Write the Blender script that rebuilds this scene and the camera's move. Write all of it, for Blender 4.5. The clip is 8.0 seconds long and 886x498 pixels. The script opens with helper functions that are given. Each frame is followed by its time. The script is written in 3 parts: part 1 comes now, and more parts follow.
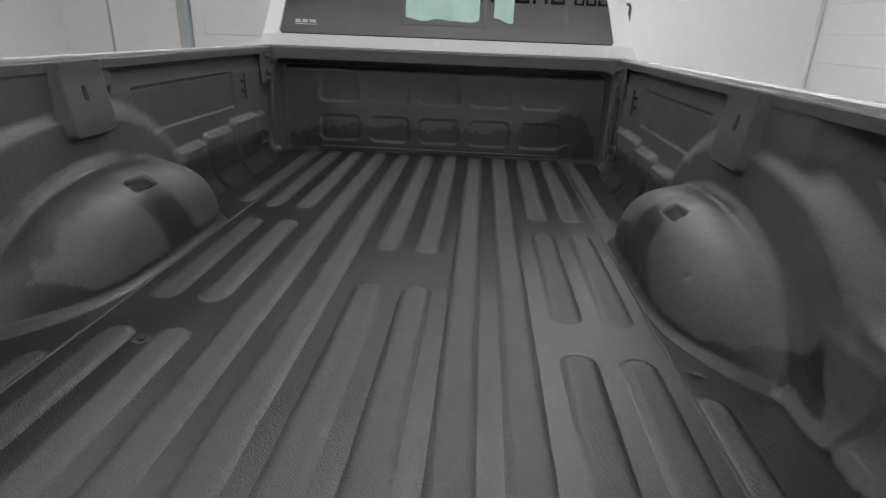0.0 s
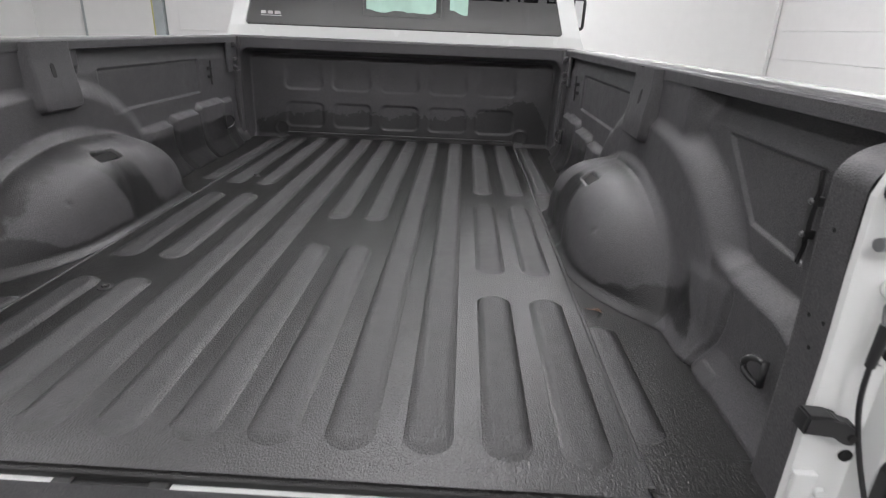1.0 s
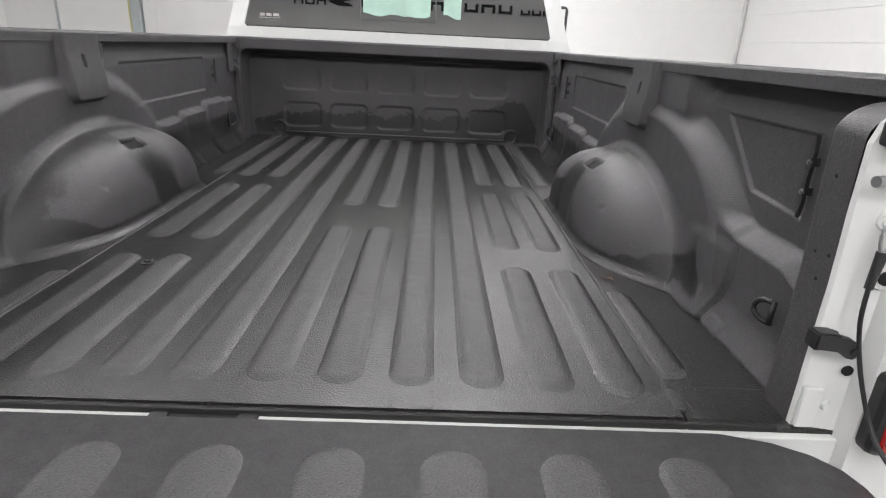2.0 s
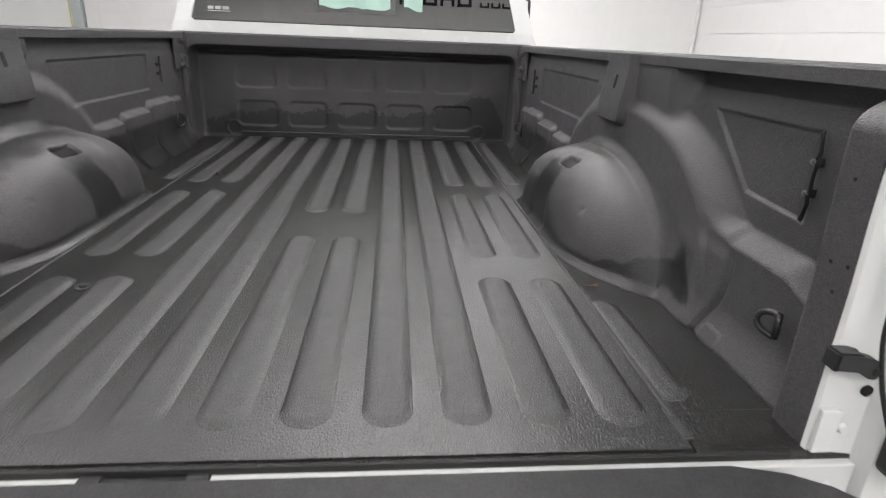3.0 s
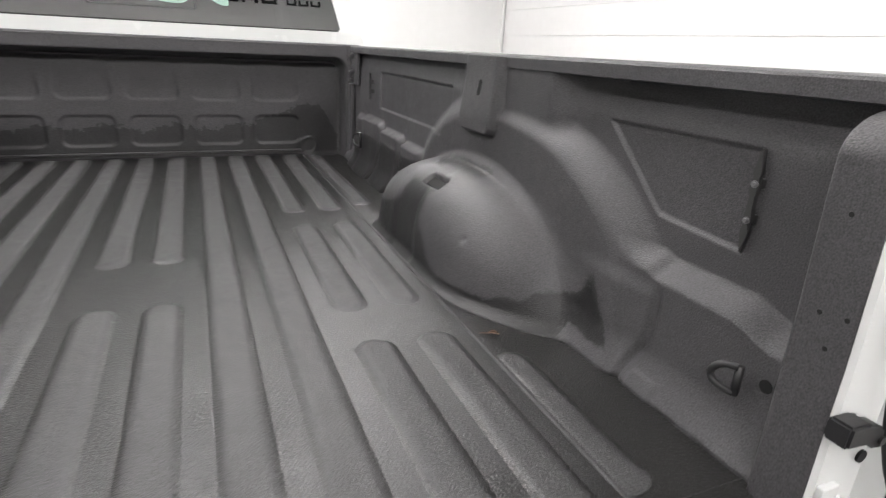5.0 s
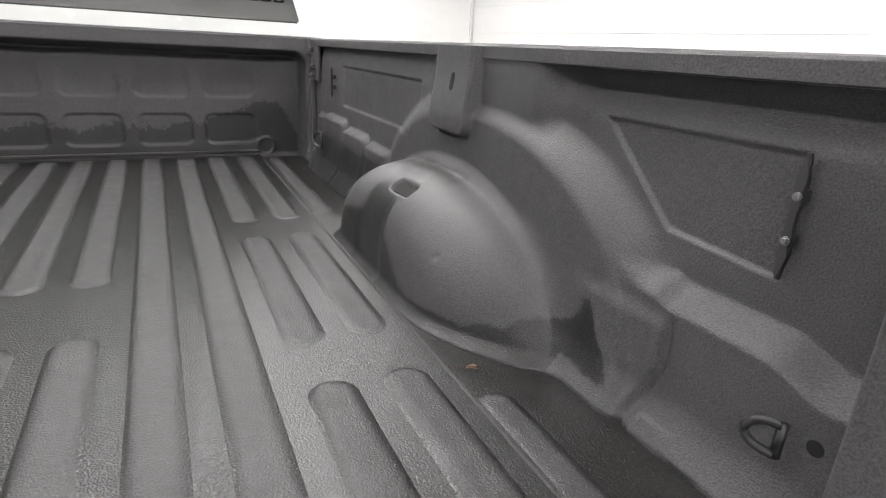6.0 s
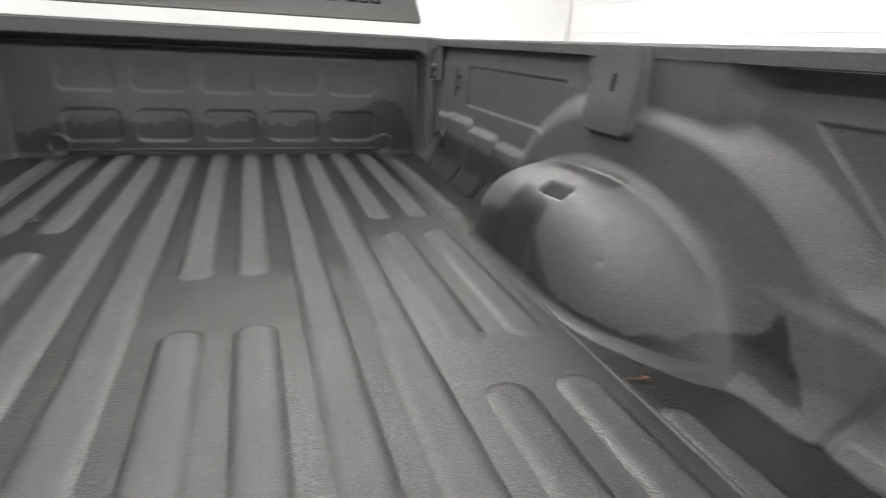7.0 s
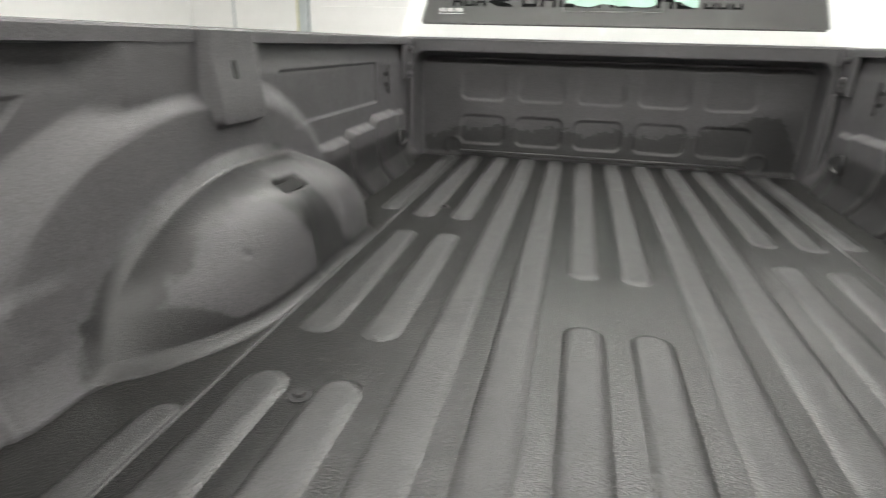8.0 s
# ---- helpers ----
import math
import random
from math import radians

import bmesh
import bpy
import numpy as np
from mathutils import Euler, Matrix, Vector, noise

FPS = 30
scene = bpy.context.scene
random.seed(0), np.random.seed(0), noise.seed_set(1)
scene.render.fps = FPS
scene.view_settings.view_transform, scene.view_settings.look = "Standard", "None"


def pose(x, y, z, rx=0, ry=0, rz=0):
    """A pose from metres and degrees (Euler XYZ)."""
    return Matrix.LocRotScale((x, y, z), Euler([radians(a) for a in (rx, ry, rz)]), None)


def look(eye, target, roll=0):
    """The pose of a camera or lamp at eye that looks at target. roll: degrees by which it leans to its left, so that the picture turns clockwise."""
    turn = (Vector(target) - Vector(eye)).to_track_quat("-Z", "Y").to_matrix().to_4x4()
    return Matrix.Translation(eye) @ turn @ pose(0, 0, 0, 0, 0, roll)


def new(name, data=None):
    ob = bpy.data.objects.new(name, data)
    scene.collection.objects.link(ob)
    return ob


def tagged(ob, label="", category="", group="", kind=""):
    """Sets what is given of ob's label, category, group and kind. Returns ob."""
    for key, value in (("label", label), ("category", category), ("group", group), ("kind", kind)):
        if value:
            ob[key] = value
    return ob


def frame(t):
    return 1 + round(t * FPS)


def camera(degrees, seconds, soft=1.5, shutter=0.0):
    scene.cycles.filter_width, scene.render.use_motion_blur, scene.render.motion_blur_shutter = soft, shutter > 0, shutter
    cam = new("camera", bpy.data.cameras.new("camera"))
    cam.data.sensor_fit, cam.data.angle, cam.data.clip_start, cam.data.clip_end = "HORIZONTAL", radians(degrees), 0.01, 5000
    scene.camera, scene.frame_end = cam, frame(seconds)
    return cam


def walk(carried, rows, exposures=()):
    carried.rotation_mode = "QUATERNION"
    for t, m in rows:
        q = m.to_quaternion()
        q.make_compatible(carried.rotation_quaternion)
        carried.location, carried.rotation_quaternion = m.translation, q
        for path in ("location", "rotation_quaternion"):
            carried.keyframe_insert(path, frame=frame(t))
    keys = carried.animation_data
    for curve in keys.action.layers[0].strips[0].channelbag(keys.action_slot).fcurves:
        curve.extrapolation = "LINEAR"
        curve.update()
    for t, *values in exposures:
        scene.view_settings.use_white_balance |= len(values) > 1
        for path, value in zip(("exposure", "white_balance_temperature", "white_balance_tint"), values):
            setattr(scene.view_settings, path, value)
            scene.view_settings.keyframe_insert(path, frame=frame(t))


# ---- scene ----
cam = camera(76.6, 8.0, soft=1.15, shutter=0.35)
PATH = [
    (0, (0.182, -0.364, 1.474), (0.08, 1.494, 0.742), 2.2),
    (0.5, (0.276, -0.47, 1.445), (0.222, 1.39, 0.713), 2.4),
    (1, (0.309, -0.532, 1.441), (0.265, 1.329, 0.71), 2.4),
    (1.5, (0.235, -0.659, 1.418), (0.228, 1.21, 0.708), 2.4),
    (2.8, (0.174, -0.596, 1.371), (0.332, 1.279, 0.692), 2.8),
    (3, (0.175, -0.545, 1.389), (0.354, 1.318, 0.686), 2.4),
    (3.5, (0.173, -0.431, 1.386), (0.427, 1.427, 0.689), 2.4),
    (4, (0.116, -0.392, 1.394), (0.501, 1.444, 0.701), 2.5),
    (4.5, (0.074, -0.344, 1.393), (0.687, 1.433, 0.71), 2.5),
    (5, (0.152, -0.254, 1.385), (0.912, 1.468, 0.707), 2.8),
    (5.2, (0.198, -0.217, 1.38), (0.991, 1.49, 0.703), 2.8),
    (6.3, (0.217, -0.081, 1.358), (1.076, 1.594, 0.681), 3.3),
    (6.5, (0.18, -0.066, 1.355), (1.033, 1.61, 0.675), 3.2),
    (7, (0.074, -0.042, 1.357), (0.688, 1.732, 0.667), 3.1),
    (7.5, (-0.043, -0.039, 1.376), (0.063, 1.823, 0.654), 2.4),
    (8, (-0.11, -0.061, 1.363), (-0.52, 1.768, 0.665), 1.5),
]
walk(cam, [(t, look(eye, target, roll)) for t, eye, target, roll in PATH],
     exposures=[(0.0, -0.8, 6400, 11), (0.5, -0.6, 6400, 11), (1.0, -0.42, 6400, 11), (1.5, -0.25, 6450, 11), (3.0, -0.18, 6550, 10), (3.5, -0.02, 6570, 10), (4.5, 0.08, 6600, 10), (5.0, 0.08, 6600, 10), (6.5, 0.34, 6600, 9), (8.0, 0.32, 6760, 5)])
LAMP = 47.0          # strength of the strip lights' diffusers

# ---- light of the room ----
world = bpy.data.worlds.new("room_air")
scene.world = world
world.use_nodes = True
world.node_tree.nodes["Background"].inputs[0].default_value = (0.9, 0.95, 1.0, 1)
world.node_tree.nodes["Background"].inputs[1].default_value = 0.05


# ---- materials ----
def shader(name):
    m = bpy.data.materials.new(name)
    m.use_nodes = True
    nt = m.node_tree
    return m, nt, nt.nodes["Principled BSDF"]


def link(nt, a, ai, b, bi):
    nt.links.new(a.outputs[ai], b.inputs[bi])


def coords(nt):
    return nt.nodes.new("ShaderNodeTexCoord")


def noise_tex(nt, tc, scale, detail=2.0, rough=0.5):
    n = nt.nodes.new("ShaderNodeTexNoise")
    n.inputs["Scale"].default_value = scale
    n.inputs["Detail"].default_value = detail
    n.inputs["Roughness"].default_value = rough
    link(nt, tc, "Object", n, "Vector")
    return n


def ramp(nt, src, lo, hi, a, b, out="Fac"):
    r = nt.nodes.new("ShaderNodeMapRange")
    r.inputs["From Min"].default_value, r.inputs["From Max"].default_value = lo, hi
    r.inputs["To Min"].default_value, r.inputs["To Max"].default_value = a, b
    link(nt, src, out, r, "Value")
    return r


def bump(nt, src, strength, distance, before=None, out="Fac"):
    b = nt.nodes.new("ShaderNodeBump")
    b.inputs["Strength"].default_value = strength
    b.inputs["Distance"].default_value = distance
    link(nt, src, out, b, "Height")
    if before:
        link(nt, before, "Normal", b, "Normal")
    return b


def tone(nt, fac_node, c1, c2, out="Result"):
    mx = nt.nodes.new("ShaderNodeMix")
    mx.data_type = "RGBA"
    mx.inputs[6].default_value = (*c1, 1)
    mx.inputs[7].default_value = (*c2, 1)
    link(nt, fac_node, out, mx, 0)
    return mx


def liner(name, dry, wet, grain=430, depth=0.0006, wet_depth=0.0008, rough=(0.44, 0.56), wet_rough=(0.30, 0.38), stain=None, edge=0.009, soft=0.004, speck=0.35, spec=0.4, wet_spec=0.4, tear=22):
    """Sprayed bed liner: a rubbery skin of fused pebbles. Where a fresh dressing has wetted it, it is darker and
    glossier, with a ragged rim; the mesh carries the wetted areas as "wet" (metres from the rim), or stain sets it."""
    m, nt, p = shader(name)
    tc = coords(nt)
    big = noise_tex(nt, tc, 5, 4, 0.6)
    mid = noise_tex(nt, tc, 38, 4, 0.6)
    fine = noise_tex(nt, tc, grain, 1.5, 0.5)
    pebble = nt.nodes.new("ShaderNodeTexVoronoi")
    pebble.feature = "SMOOTH_F1"
    pebble.inputs["Scale"].default_value = grain * 0.85
    pebble.inputs["Smoothness"].default_value = 0.45
    warp = nt.nodes.new("ShaderNodeVectorMath")
    warp.operation = "MULTIPLY_ADD"
    link(nt, noise_tex(nt, tc, grain * 0.5, 1), "Color", warp, 0)
    warp.inputs[1].default_value = (0.35 / grain,) * 3
    link(nt, tc, "Object", warp, 2)
    link(nt, warp, "Vector", pebble, "Vector")
    rag = noise_tex(nt, tc, tear, 3, 0.55)
    if stain is None:
        at = nt.nodes.new("ShaderNodeAttribute")
        at.attribute_name = "wet"
        jag = ramp(nt, rag, 0.3, 0.7, -edge, edge)
        add = nt.nodes.new("ShaderNodeMath")
        link(nt, at, "Fac", add, 0)
        link(nt, jag, "Result", add, 1)
        w = ramp(nt, add, -soft, soft, 0, 1, "Value")
    else:
        w = ramp(nt, big, 0.3, 0.7, stain, stain)
    link(nt, ramp(nt, w, 0, 1, spec, wet_spec, "Result"), "Result", p, "Specular IOR Level")
    v = ramp(nt, big, 0.3, 0.7, 0.90, 1.10)
    sp = ramp(nt, fine, 0.3, 0.7, 1 - speck, 1 + speck)
    vs = nt.nodes.new("ShaderNodeMath")
    vs.operation = "MULTIPLY"
    link(nt, v, "Result", vs, 0)
    link(nt, sp, "Result", vs, 1)
    col = tone(nt, w, dry, wet)
    mul = nt.nodes.new("ShaderNodeMix")
    mul.data_type, mul.blend_type = "RGBA", "MULTIPLY"
    mul.inputs[0].default_value = 1.0
    link(nt, col, 2, mul, 6)
    link(nt, vs, "Value", mul, 7)
    link(nt, mul, 2, p, "Base Color")
    ra, rb = ramp(nt, mid, 0.3, 0.7, *rough), ramp(nt, mid, 0.3, 0.7, *wet_rough)
    rm = nt.nodes.new("ShaderNodeMix")
    link(nt, w, "Result", rm, 0)
    link(nt, ra, "Result", rm, 2)
    link(nt, rb, "Result", rm, 3)
    link(nt, rm, 0, p, "Roughness")
    dm = ramp(nt, w, 0, 1, depth, wet_depth, "Result")
    up = ramp(nt, pebble, 0.0, 1.0, 1.0, 0.0, "Distance")
    b1 = bump(nt, up, 0.5, depth, out="Result")
    link(nt, dm, "Result", b1, "Distance")
    b2 = bump(nt, fine, 0.8, depth, b1)
    link(nt, dm, "Result", b2, "Distance")
    b3 = bump(nt, mid, 0.25, 0.002, b2)
    link(nt, b3, "Normal", p, "Normal")
    return m


def plain(name, col, rough, metal=0.0, grain=0.0, depth=0.0005, vary=0.12, spec=0.5, coat=0.0):
    m, nt, p = shader(name)
    tc = coords(nt)
    n = noise_tex(nt, tc, 9, 4)
    f = ramp(nt, n, 0.3, 0.7, 0, 1)
    dark = tuple(c * (1 - vary) for c in col)
    link(nt, tone(nt, f, dark, col), 2, p, "Base Color")
    rr = ramp(nt, n, 0.3, 0.7, rough * 0.9, min(1, rough * 1.15))
    link(nt, rr, "Result", p, "Roughness")
    p.inputs["Metallic"].default_value = metal
    p.inputs["Specular IOR Level"].default_value = spec
    p.inputs["Coat Weight"].default_value = coat
    if grain:
        link(nt, bump(nt, noise_tex(nt, tc, grain, 2), 0.6, depth), "Normal", p, "Normal")
    return m


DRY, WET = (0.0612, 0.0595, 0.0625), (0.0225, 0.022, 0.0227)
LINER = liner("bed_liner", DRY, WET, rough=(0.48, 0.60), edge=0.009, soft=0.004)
LINER_RAGGED = liner("bed_liner_ragged", DRY, (0.027, 0.0265, 0.0275), edge=0.016, soft=0.002, tear=45)
LINER_DRY = liner("bed_liner_dry", DRY, WET, stain=0.0)
# the wet colour here also paints in the darker reflections deeper in the bed
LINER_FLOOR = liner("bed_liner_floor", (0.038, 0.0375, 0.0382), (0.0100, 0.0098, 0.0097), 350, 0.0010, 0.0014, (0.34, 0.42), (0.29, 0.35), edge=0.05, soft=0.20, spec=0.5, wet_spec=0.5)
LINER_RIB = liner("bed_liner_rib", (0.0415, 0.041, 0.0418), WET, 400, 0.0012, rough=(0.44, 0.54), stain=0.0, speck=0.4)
# wet liner of the floor base and strips; also the shade painted on rib flanks
LINER_WET_SHADE = liner("bed_liner_wet_and_shade", DRY, (0.0130, 0.0126, 0.0122), 320, 0.0010, 0.0014, wet_rough=(0.29, 0.35), stain=1.0, wet_spec=0.55, speck=0.55)
LINER_GATE = liner("bed_liner_gate", (0.06, 0.0595, 0.061), WET, stain=0.25)
PAINT = plain("white_truck_paint", (0.65, 0.66, 0.65), 0.25, vary=0.02, coat=0.5)
BLACK = plain("black_plastic", (0.018, 0.018, 0.019), 0.42, grain=400, depth=0.0003)
CAST = plain("dark_cast_metal", (0.034, 0.0335, 0.034), 0.45, grain=300, depth=0.0003)
RUBBER = plain("black_rubber", (0.012, 0.012, 0.012), 0.65, grain=200)
STEEL = plain("bright_steel", (0.7, 0.7, 0.69), 0.48, metal=1.0)
ZINC = plain("grey_zinc", (0.42, 0.43, 0.44), 0.42, metal=1.0)
BOLT = plain("dull_grey_bolt", (0.16, 0.16, 0.165), 0.4)
NYLON = plain("white_nylon", (0.7, 0.71, 0.7), 0.4, vary=0.05)
HOLE = plain("dark_hole", (0.006, 0.006, 0.006), 0.9)
WALL = plain("white_wall_paint", (0.74, 0.74, 0.73), 0.55, grain=60, depth=0.0006, vary=0.03)
PANEL = plain("white_wall_panel", (0.74, 0.735, 0.73), 0.45, grain=40, depth=0.0004, vary=0.03)
TRIM = plain("grey_door_trim", (0.42, 0.46, 0.47), 0.45, vary=0.08)
YELLOW = plain("yellow_edge_strip", (0.55, 0.52, 0.22), 0.5)
CEIL = plain("grey_ceiling", (0.5, 0.5, 0.495), 0.8, vary=0.1)
CONCRETE = plain("grey_shop_floor", (0.36, 0.36, 0.35), 0.35, grain=50, depth=0.0008, vary=0.25)
SIGN = plain("dark_sign_letters", (0.02, 0.02, 0.022), 0.5)
FILM = plain("pale_green_film", (0.40, 0.60, 0.51), 0.35, grain=30, depth=0.001, vary=0.25)
SASH = plain("dark_grey_sash", (0.11, 0.11, 0.112), 0.45)
STICKER = plain("pale_window_decal", (0.5, 0.5, 0.5), 0.5)
RED = plain("red_lamp_lens", (0.35, 0.012, 0.012), 0.12, coat=1.0)
SEAT = plain("dark_seat_cloth", (0.03, 0.03, 0.032), 0.8, grain=300)
LEAF = plain("dry_leaf", (0.13, 0.065, 0.035), 0.7, grain=200, vary=0.4)


def pane(name, tint, ior):
    m = bpy.data.materials.new(name)
    m.use_nodes = True
    nt = m.node_tree
    nt.nodes.remove(nt.nodes["Principled BSDF"])
    out = nt.nodes["Material Output"]
    fr = nt.nodes.new("ShaderNodeFresnel")
    fr.inputs["IOR"].default_value = ior
    tr = nt.nodes.new("ShaderNodeBsdfTransparent")
    tr.inputs[0].default_value = (*tint, 1)
    gl = nt.nodes.new("ShaderNodeBsdfGlossy")
    gl.inputs["Roughness"].default_value = 0.01
    mx = nt.nodes.new("ShaderNodeMixShader")
    link(nt, fr, 0, mx, 0)
    link(nt, tr, 0, mx, 1)
    link(nt, gl, 0, mx, 2)
    link(nt, mx, 0, out, "Surface")
    return m


TINTED = pane("tinted_rear_glass", (0.22, 0.235, 0.23), 3.3)
WINDSHIELD = pane("green_windshield_glass", (0.42, 0.66, 0.58), 1.5)
MIRROR, _nt, _p = shader("mirror_glass")
_p.inputs["Metallic"].default_value, _p.inputs["Roughness"].default_value = 1.0, 0.02
_p.inputs["Base Color"].default_value = (0.8, 0.82, 0.82, 1)


def glow(name, col, power):
    m = bpy.data.materials.new(name)
    m.use_nodes = True
    nt = m.node_tree
    nt.nodes.remove(nt.nodes["Principled BSDF"])
    e = nt.nodes.new("ShaderNodeEmission")
    e.inputs[0].default_value, e.inputs[1].default_value = (*col, 1), power
    link(nt, e, 0, nt.nodes["Material Output"], "Surface")
    return m


LIGHT = glow("lit_diffuser", (1.0, 0.98, 0.99), LAMP)


# ---- mesh tools ----
def part(name, bm, material, parent=None, label="", smooth=False):
    me = bpy.data.meshes.new(name)
    bmesh.ops.recalc_face_normals(bm, faces=bm.faces)
    bm.to_mesh(me)
    bm.free()
    return put(name, me, material, parent, label, smooth)


def put(name, me, material, parent=None, label="", smooth=False):
    me.materials.append(material)
    if smooth:
        for f in me.polygons:
            f.use_smooth = True
    ob = new(name, me)
    if parent:
        ob.parent = parent
    if label:
        tagged(ob, label)
    return ob


def box(x0, x1, y0, y1, z0, z1, bev=0.0, seg=2, bm=None):
    bm = bm or bmesh.new()
    r = bmesh.ops.create_cube(bm, size=1.0)
    vs = r["verts"]
    for v in vs:
        v.co = Vector(((x0 + x1) / 2 + v.co.x * (x1 - x0), (y0 + y1) / 2 + v.co.y * (y1 - y0), (z0 + z1) / 2 + v.co.z * (z1 - z0)))
    if bev:
        es = {e for v in vs for e in v.link_edges}
        bmesh.ops.bevel(bm, geom=list(es), offset=bev, segments=seg, affect="EDGES", profile=0.5)
    return bm


def rod(a, b, r, seg=16, r2=None, bm=None):
    bm = bm or bmesh.new()
    a, b = Vector(a), Vector(b)
    d = b - a
    m = Matrix.Translation((a + b) / 2) @ d.to_track_quat("Z", "Y").to_matrix().to_4x4()
    bmesh.ops.create_cone(bm, cap_ends=True, segments=seg, radius1=r, radius2=r if r2 is None else r2, depth=d.length, matrix=m)
    return bm


def tube(pts, r, seg=10, closed=False, bm=None):
    """A round bar along a smooth line through the points."""
    bm = bm or bmesh.new()
    pts = [Vector(p) for p in pts]
    rings = []
    n = len(pts)
    for i, p in enumerate(pts):
        a = pts[(i - 1) % n] if closed or i else p
        b = pts[(i + 1) % n] if closed or i < n - 1 else p
        q = (b - a).to_track_quat("Z", "Y")
        rings.append([bm.verts.new(p + q @ Vector((r * math.cos(k * math.tau / seg), r * math.sin(k * math.tau / seg), 0))) for k in range(seg)])
    for i in range(n if closed else n - 1):
        A, B = rings[i], rings[(i + 1) % n]
        s = 0
        if closed and i == n - 1:
            s = min(range(seg), key=lambda k: (A[0].co - B[k].co).length)
        for k in range(seg):
            bm.faces.new((A[k], A[(k + 1) % seg], B[(k + 1 + s) % seg], B[(k + s) % seg]))
    if not closed:
        bm.faces.new(rings[0][::-1])
        bm.faces.new(rings[-1])
    return bm


def arc_points(pts, n=8):
    """A finer, rounded line through the points (Catmull-Rom)."""
    P = [Vector(p) for p in pts]
    out = []
    for i in range(len(P) - 1):
        p0, p1, p2, p3 = P[max(i - 1, 0)], P[i], P[i + 1], P[min(i + 2, len(P) - 1)]
        for k in range(n):
            t = k / n
            out.append(0.5 * (2 * p1 + (p2 - p0) * t + (2 * p0 - 5 * p1 + 4 * p2 - p3) * t * t + (3 * p1 - p0 - 3 * p2 + p3) * t ** 3))
    out.append(P[-1])
    return out


def prism(outline, lo, hi, axis="y", bm=None):
    """A closed outline of (u, v) pairs drawn out along an axis from lo to hi; lo and hi may be functions of (u, v)."""
    bm = bm or bmesh.new()

    def at(u, v, w):
        w = w(u, v) if callable(w) else w
        return (u, w, v) if axis == "y" else (w, u, v) if axis == "x" else (u, v, w)

    A = [bm.verts.new(at(u, v, lo)) for u, v in outline]
    B = [bm.verts.new(at(u, v, hi)) for u, v in outline]
    n = len(outline)
    for i in range(n):
        bm.faces.new((A[i], A[(i + 1) % n], B[(i + 1) % n], B[i]))
    bm.faces.new(A[::-1])
    bm.faces.new(B)
    return bm


def sheet(name, P, material, parent, label="", wet=None):
    """A smooth skin over a grid of places P[i, j]; wet: metres inside (+) or outside (-) the wetted areas."""
    n, k = P.shape[:2]
    idx = np.arange(n * k).reshape(n, k)
    q = np.stack([idx[:-1, :-1], idx[1:, :-1], idx[1:, 1:], idx[:-1, 1:]], -1).reshape(-1, 4)
    me = bpy.data.meshes.new(name)
    me.from_pydata(P.reshape(-1, 3).tolist(), [], q.tolist())
    me.update()
    if wet is not None:
        me.attributes.new("wet", "FLOAT", "POINT").data.foreach_set("value", np.ascontiguousarray(wet, dtype=np.float32).ravel())
    return put(name, me, material, parent, label, True)


def sstep(a, b, x):
    t = np.clip((x - a) / (b - a), 0, 1)
    return t * t * (3 - 2 * t)


def rbox(u, v, u0, u1, v0, v1, r):
    """Signed distance to a rectangle with rounded corners, negative inside."""
    qx = np.abs(u - (u0 + u1) / 2) - (u1 - u0) / 2 + r
    qy = np.abs(v - (v0 + v1) / 2) - (v1 - v0) / 2 + r
    return np.hypot(np.maximum(qx, 0), np.maximum(qy, 0)) + np.minimum(np.maximum(qx, qy), 0) - r


def halfplane(u, v, a, b):
    """Distance to the line from a to b, positive on its left."""
    dx, dy = b[0] - a[0], b[1] - a[1]
    s = math.hypot(dx, dy)
    return (dx * (v - a[1]) - dy * (u - a[0])) / s


# ---- the room: a white workshop ----
X0, X1, Y0, Y1, ZC = -5.2, 4.1, -5.0, 7.0, 4.4
part("floor", box(X0 - 0.2, X1 + 0.2, Y0 - 0.2, Y1 + 0.2, -0.2, 0.0), CONCRETE)
part("ceiling", box(X0 - 0.2, X1 + 0.2, Y0 - 0.2, Y1 + 0.2, ZC, ZC + 0.2), CEIL)
wall_front = part("wall_front", box(X0 - 0.2, X1 + 0.2, Y1, Y1 + 0.2, 0.0, ZC), WALL)
wall_back = part("wall_back", box(X0 - 0.2, X1 + 0.2, Y0 - 0.2, Y0, 0.0, ZC), WALL)
wall_left = part("wall_left", box(X0 - 0.2, X0, Y0, Y1, 0.0, ZC), WALL)
wall_right = part("wall_right", box(X1, X1 + 0.2, Y0, Y1, 0.0, ZC), WALL)
for ob, lab, cat in (("floor", "smooth grey concrete workshop floor", "floor"), ("ceiling", "plain pale grey workshop ceiling with strip lights", "ceiling"),
                     ("wall_front", "white painted workshop wall ahead of the truck", "wall"), ("wall_back", "white workshop wall with a dark sign", "wall"),
                     ("wall_left", "plain white painted workshop side wall", "wall"), ("wall_right", "white side wall clad with long horizontal panels", "wall")):
    tagged(bpy.data.objects[ob], lab, cat, kind="structure")
# long panels on the right-hand wall
for i in range(14):
    z = 0.02 + i * 0.31
    part("panel", box(X1 - 0.012, X1, Y0 + 0.05, Y1 - 0.06, z, z + 0.3065, 0.002, 1), PANEL, wall_right)
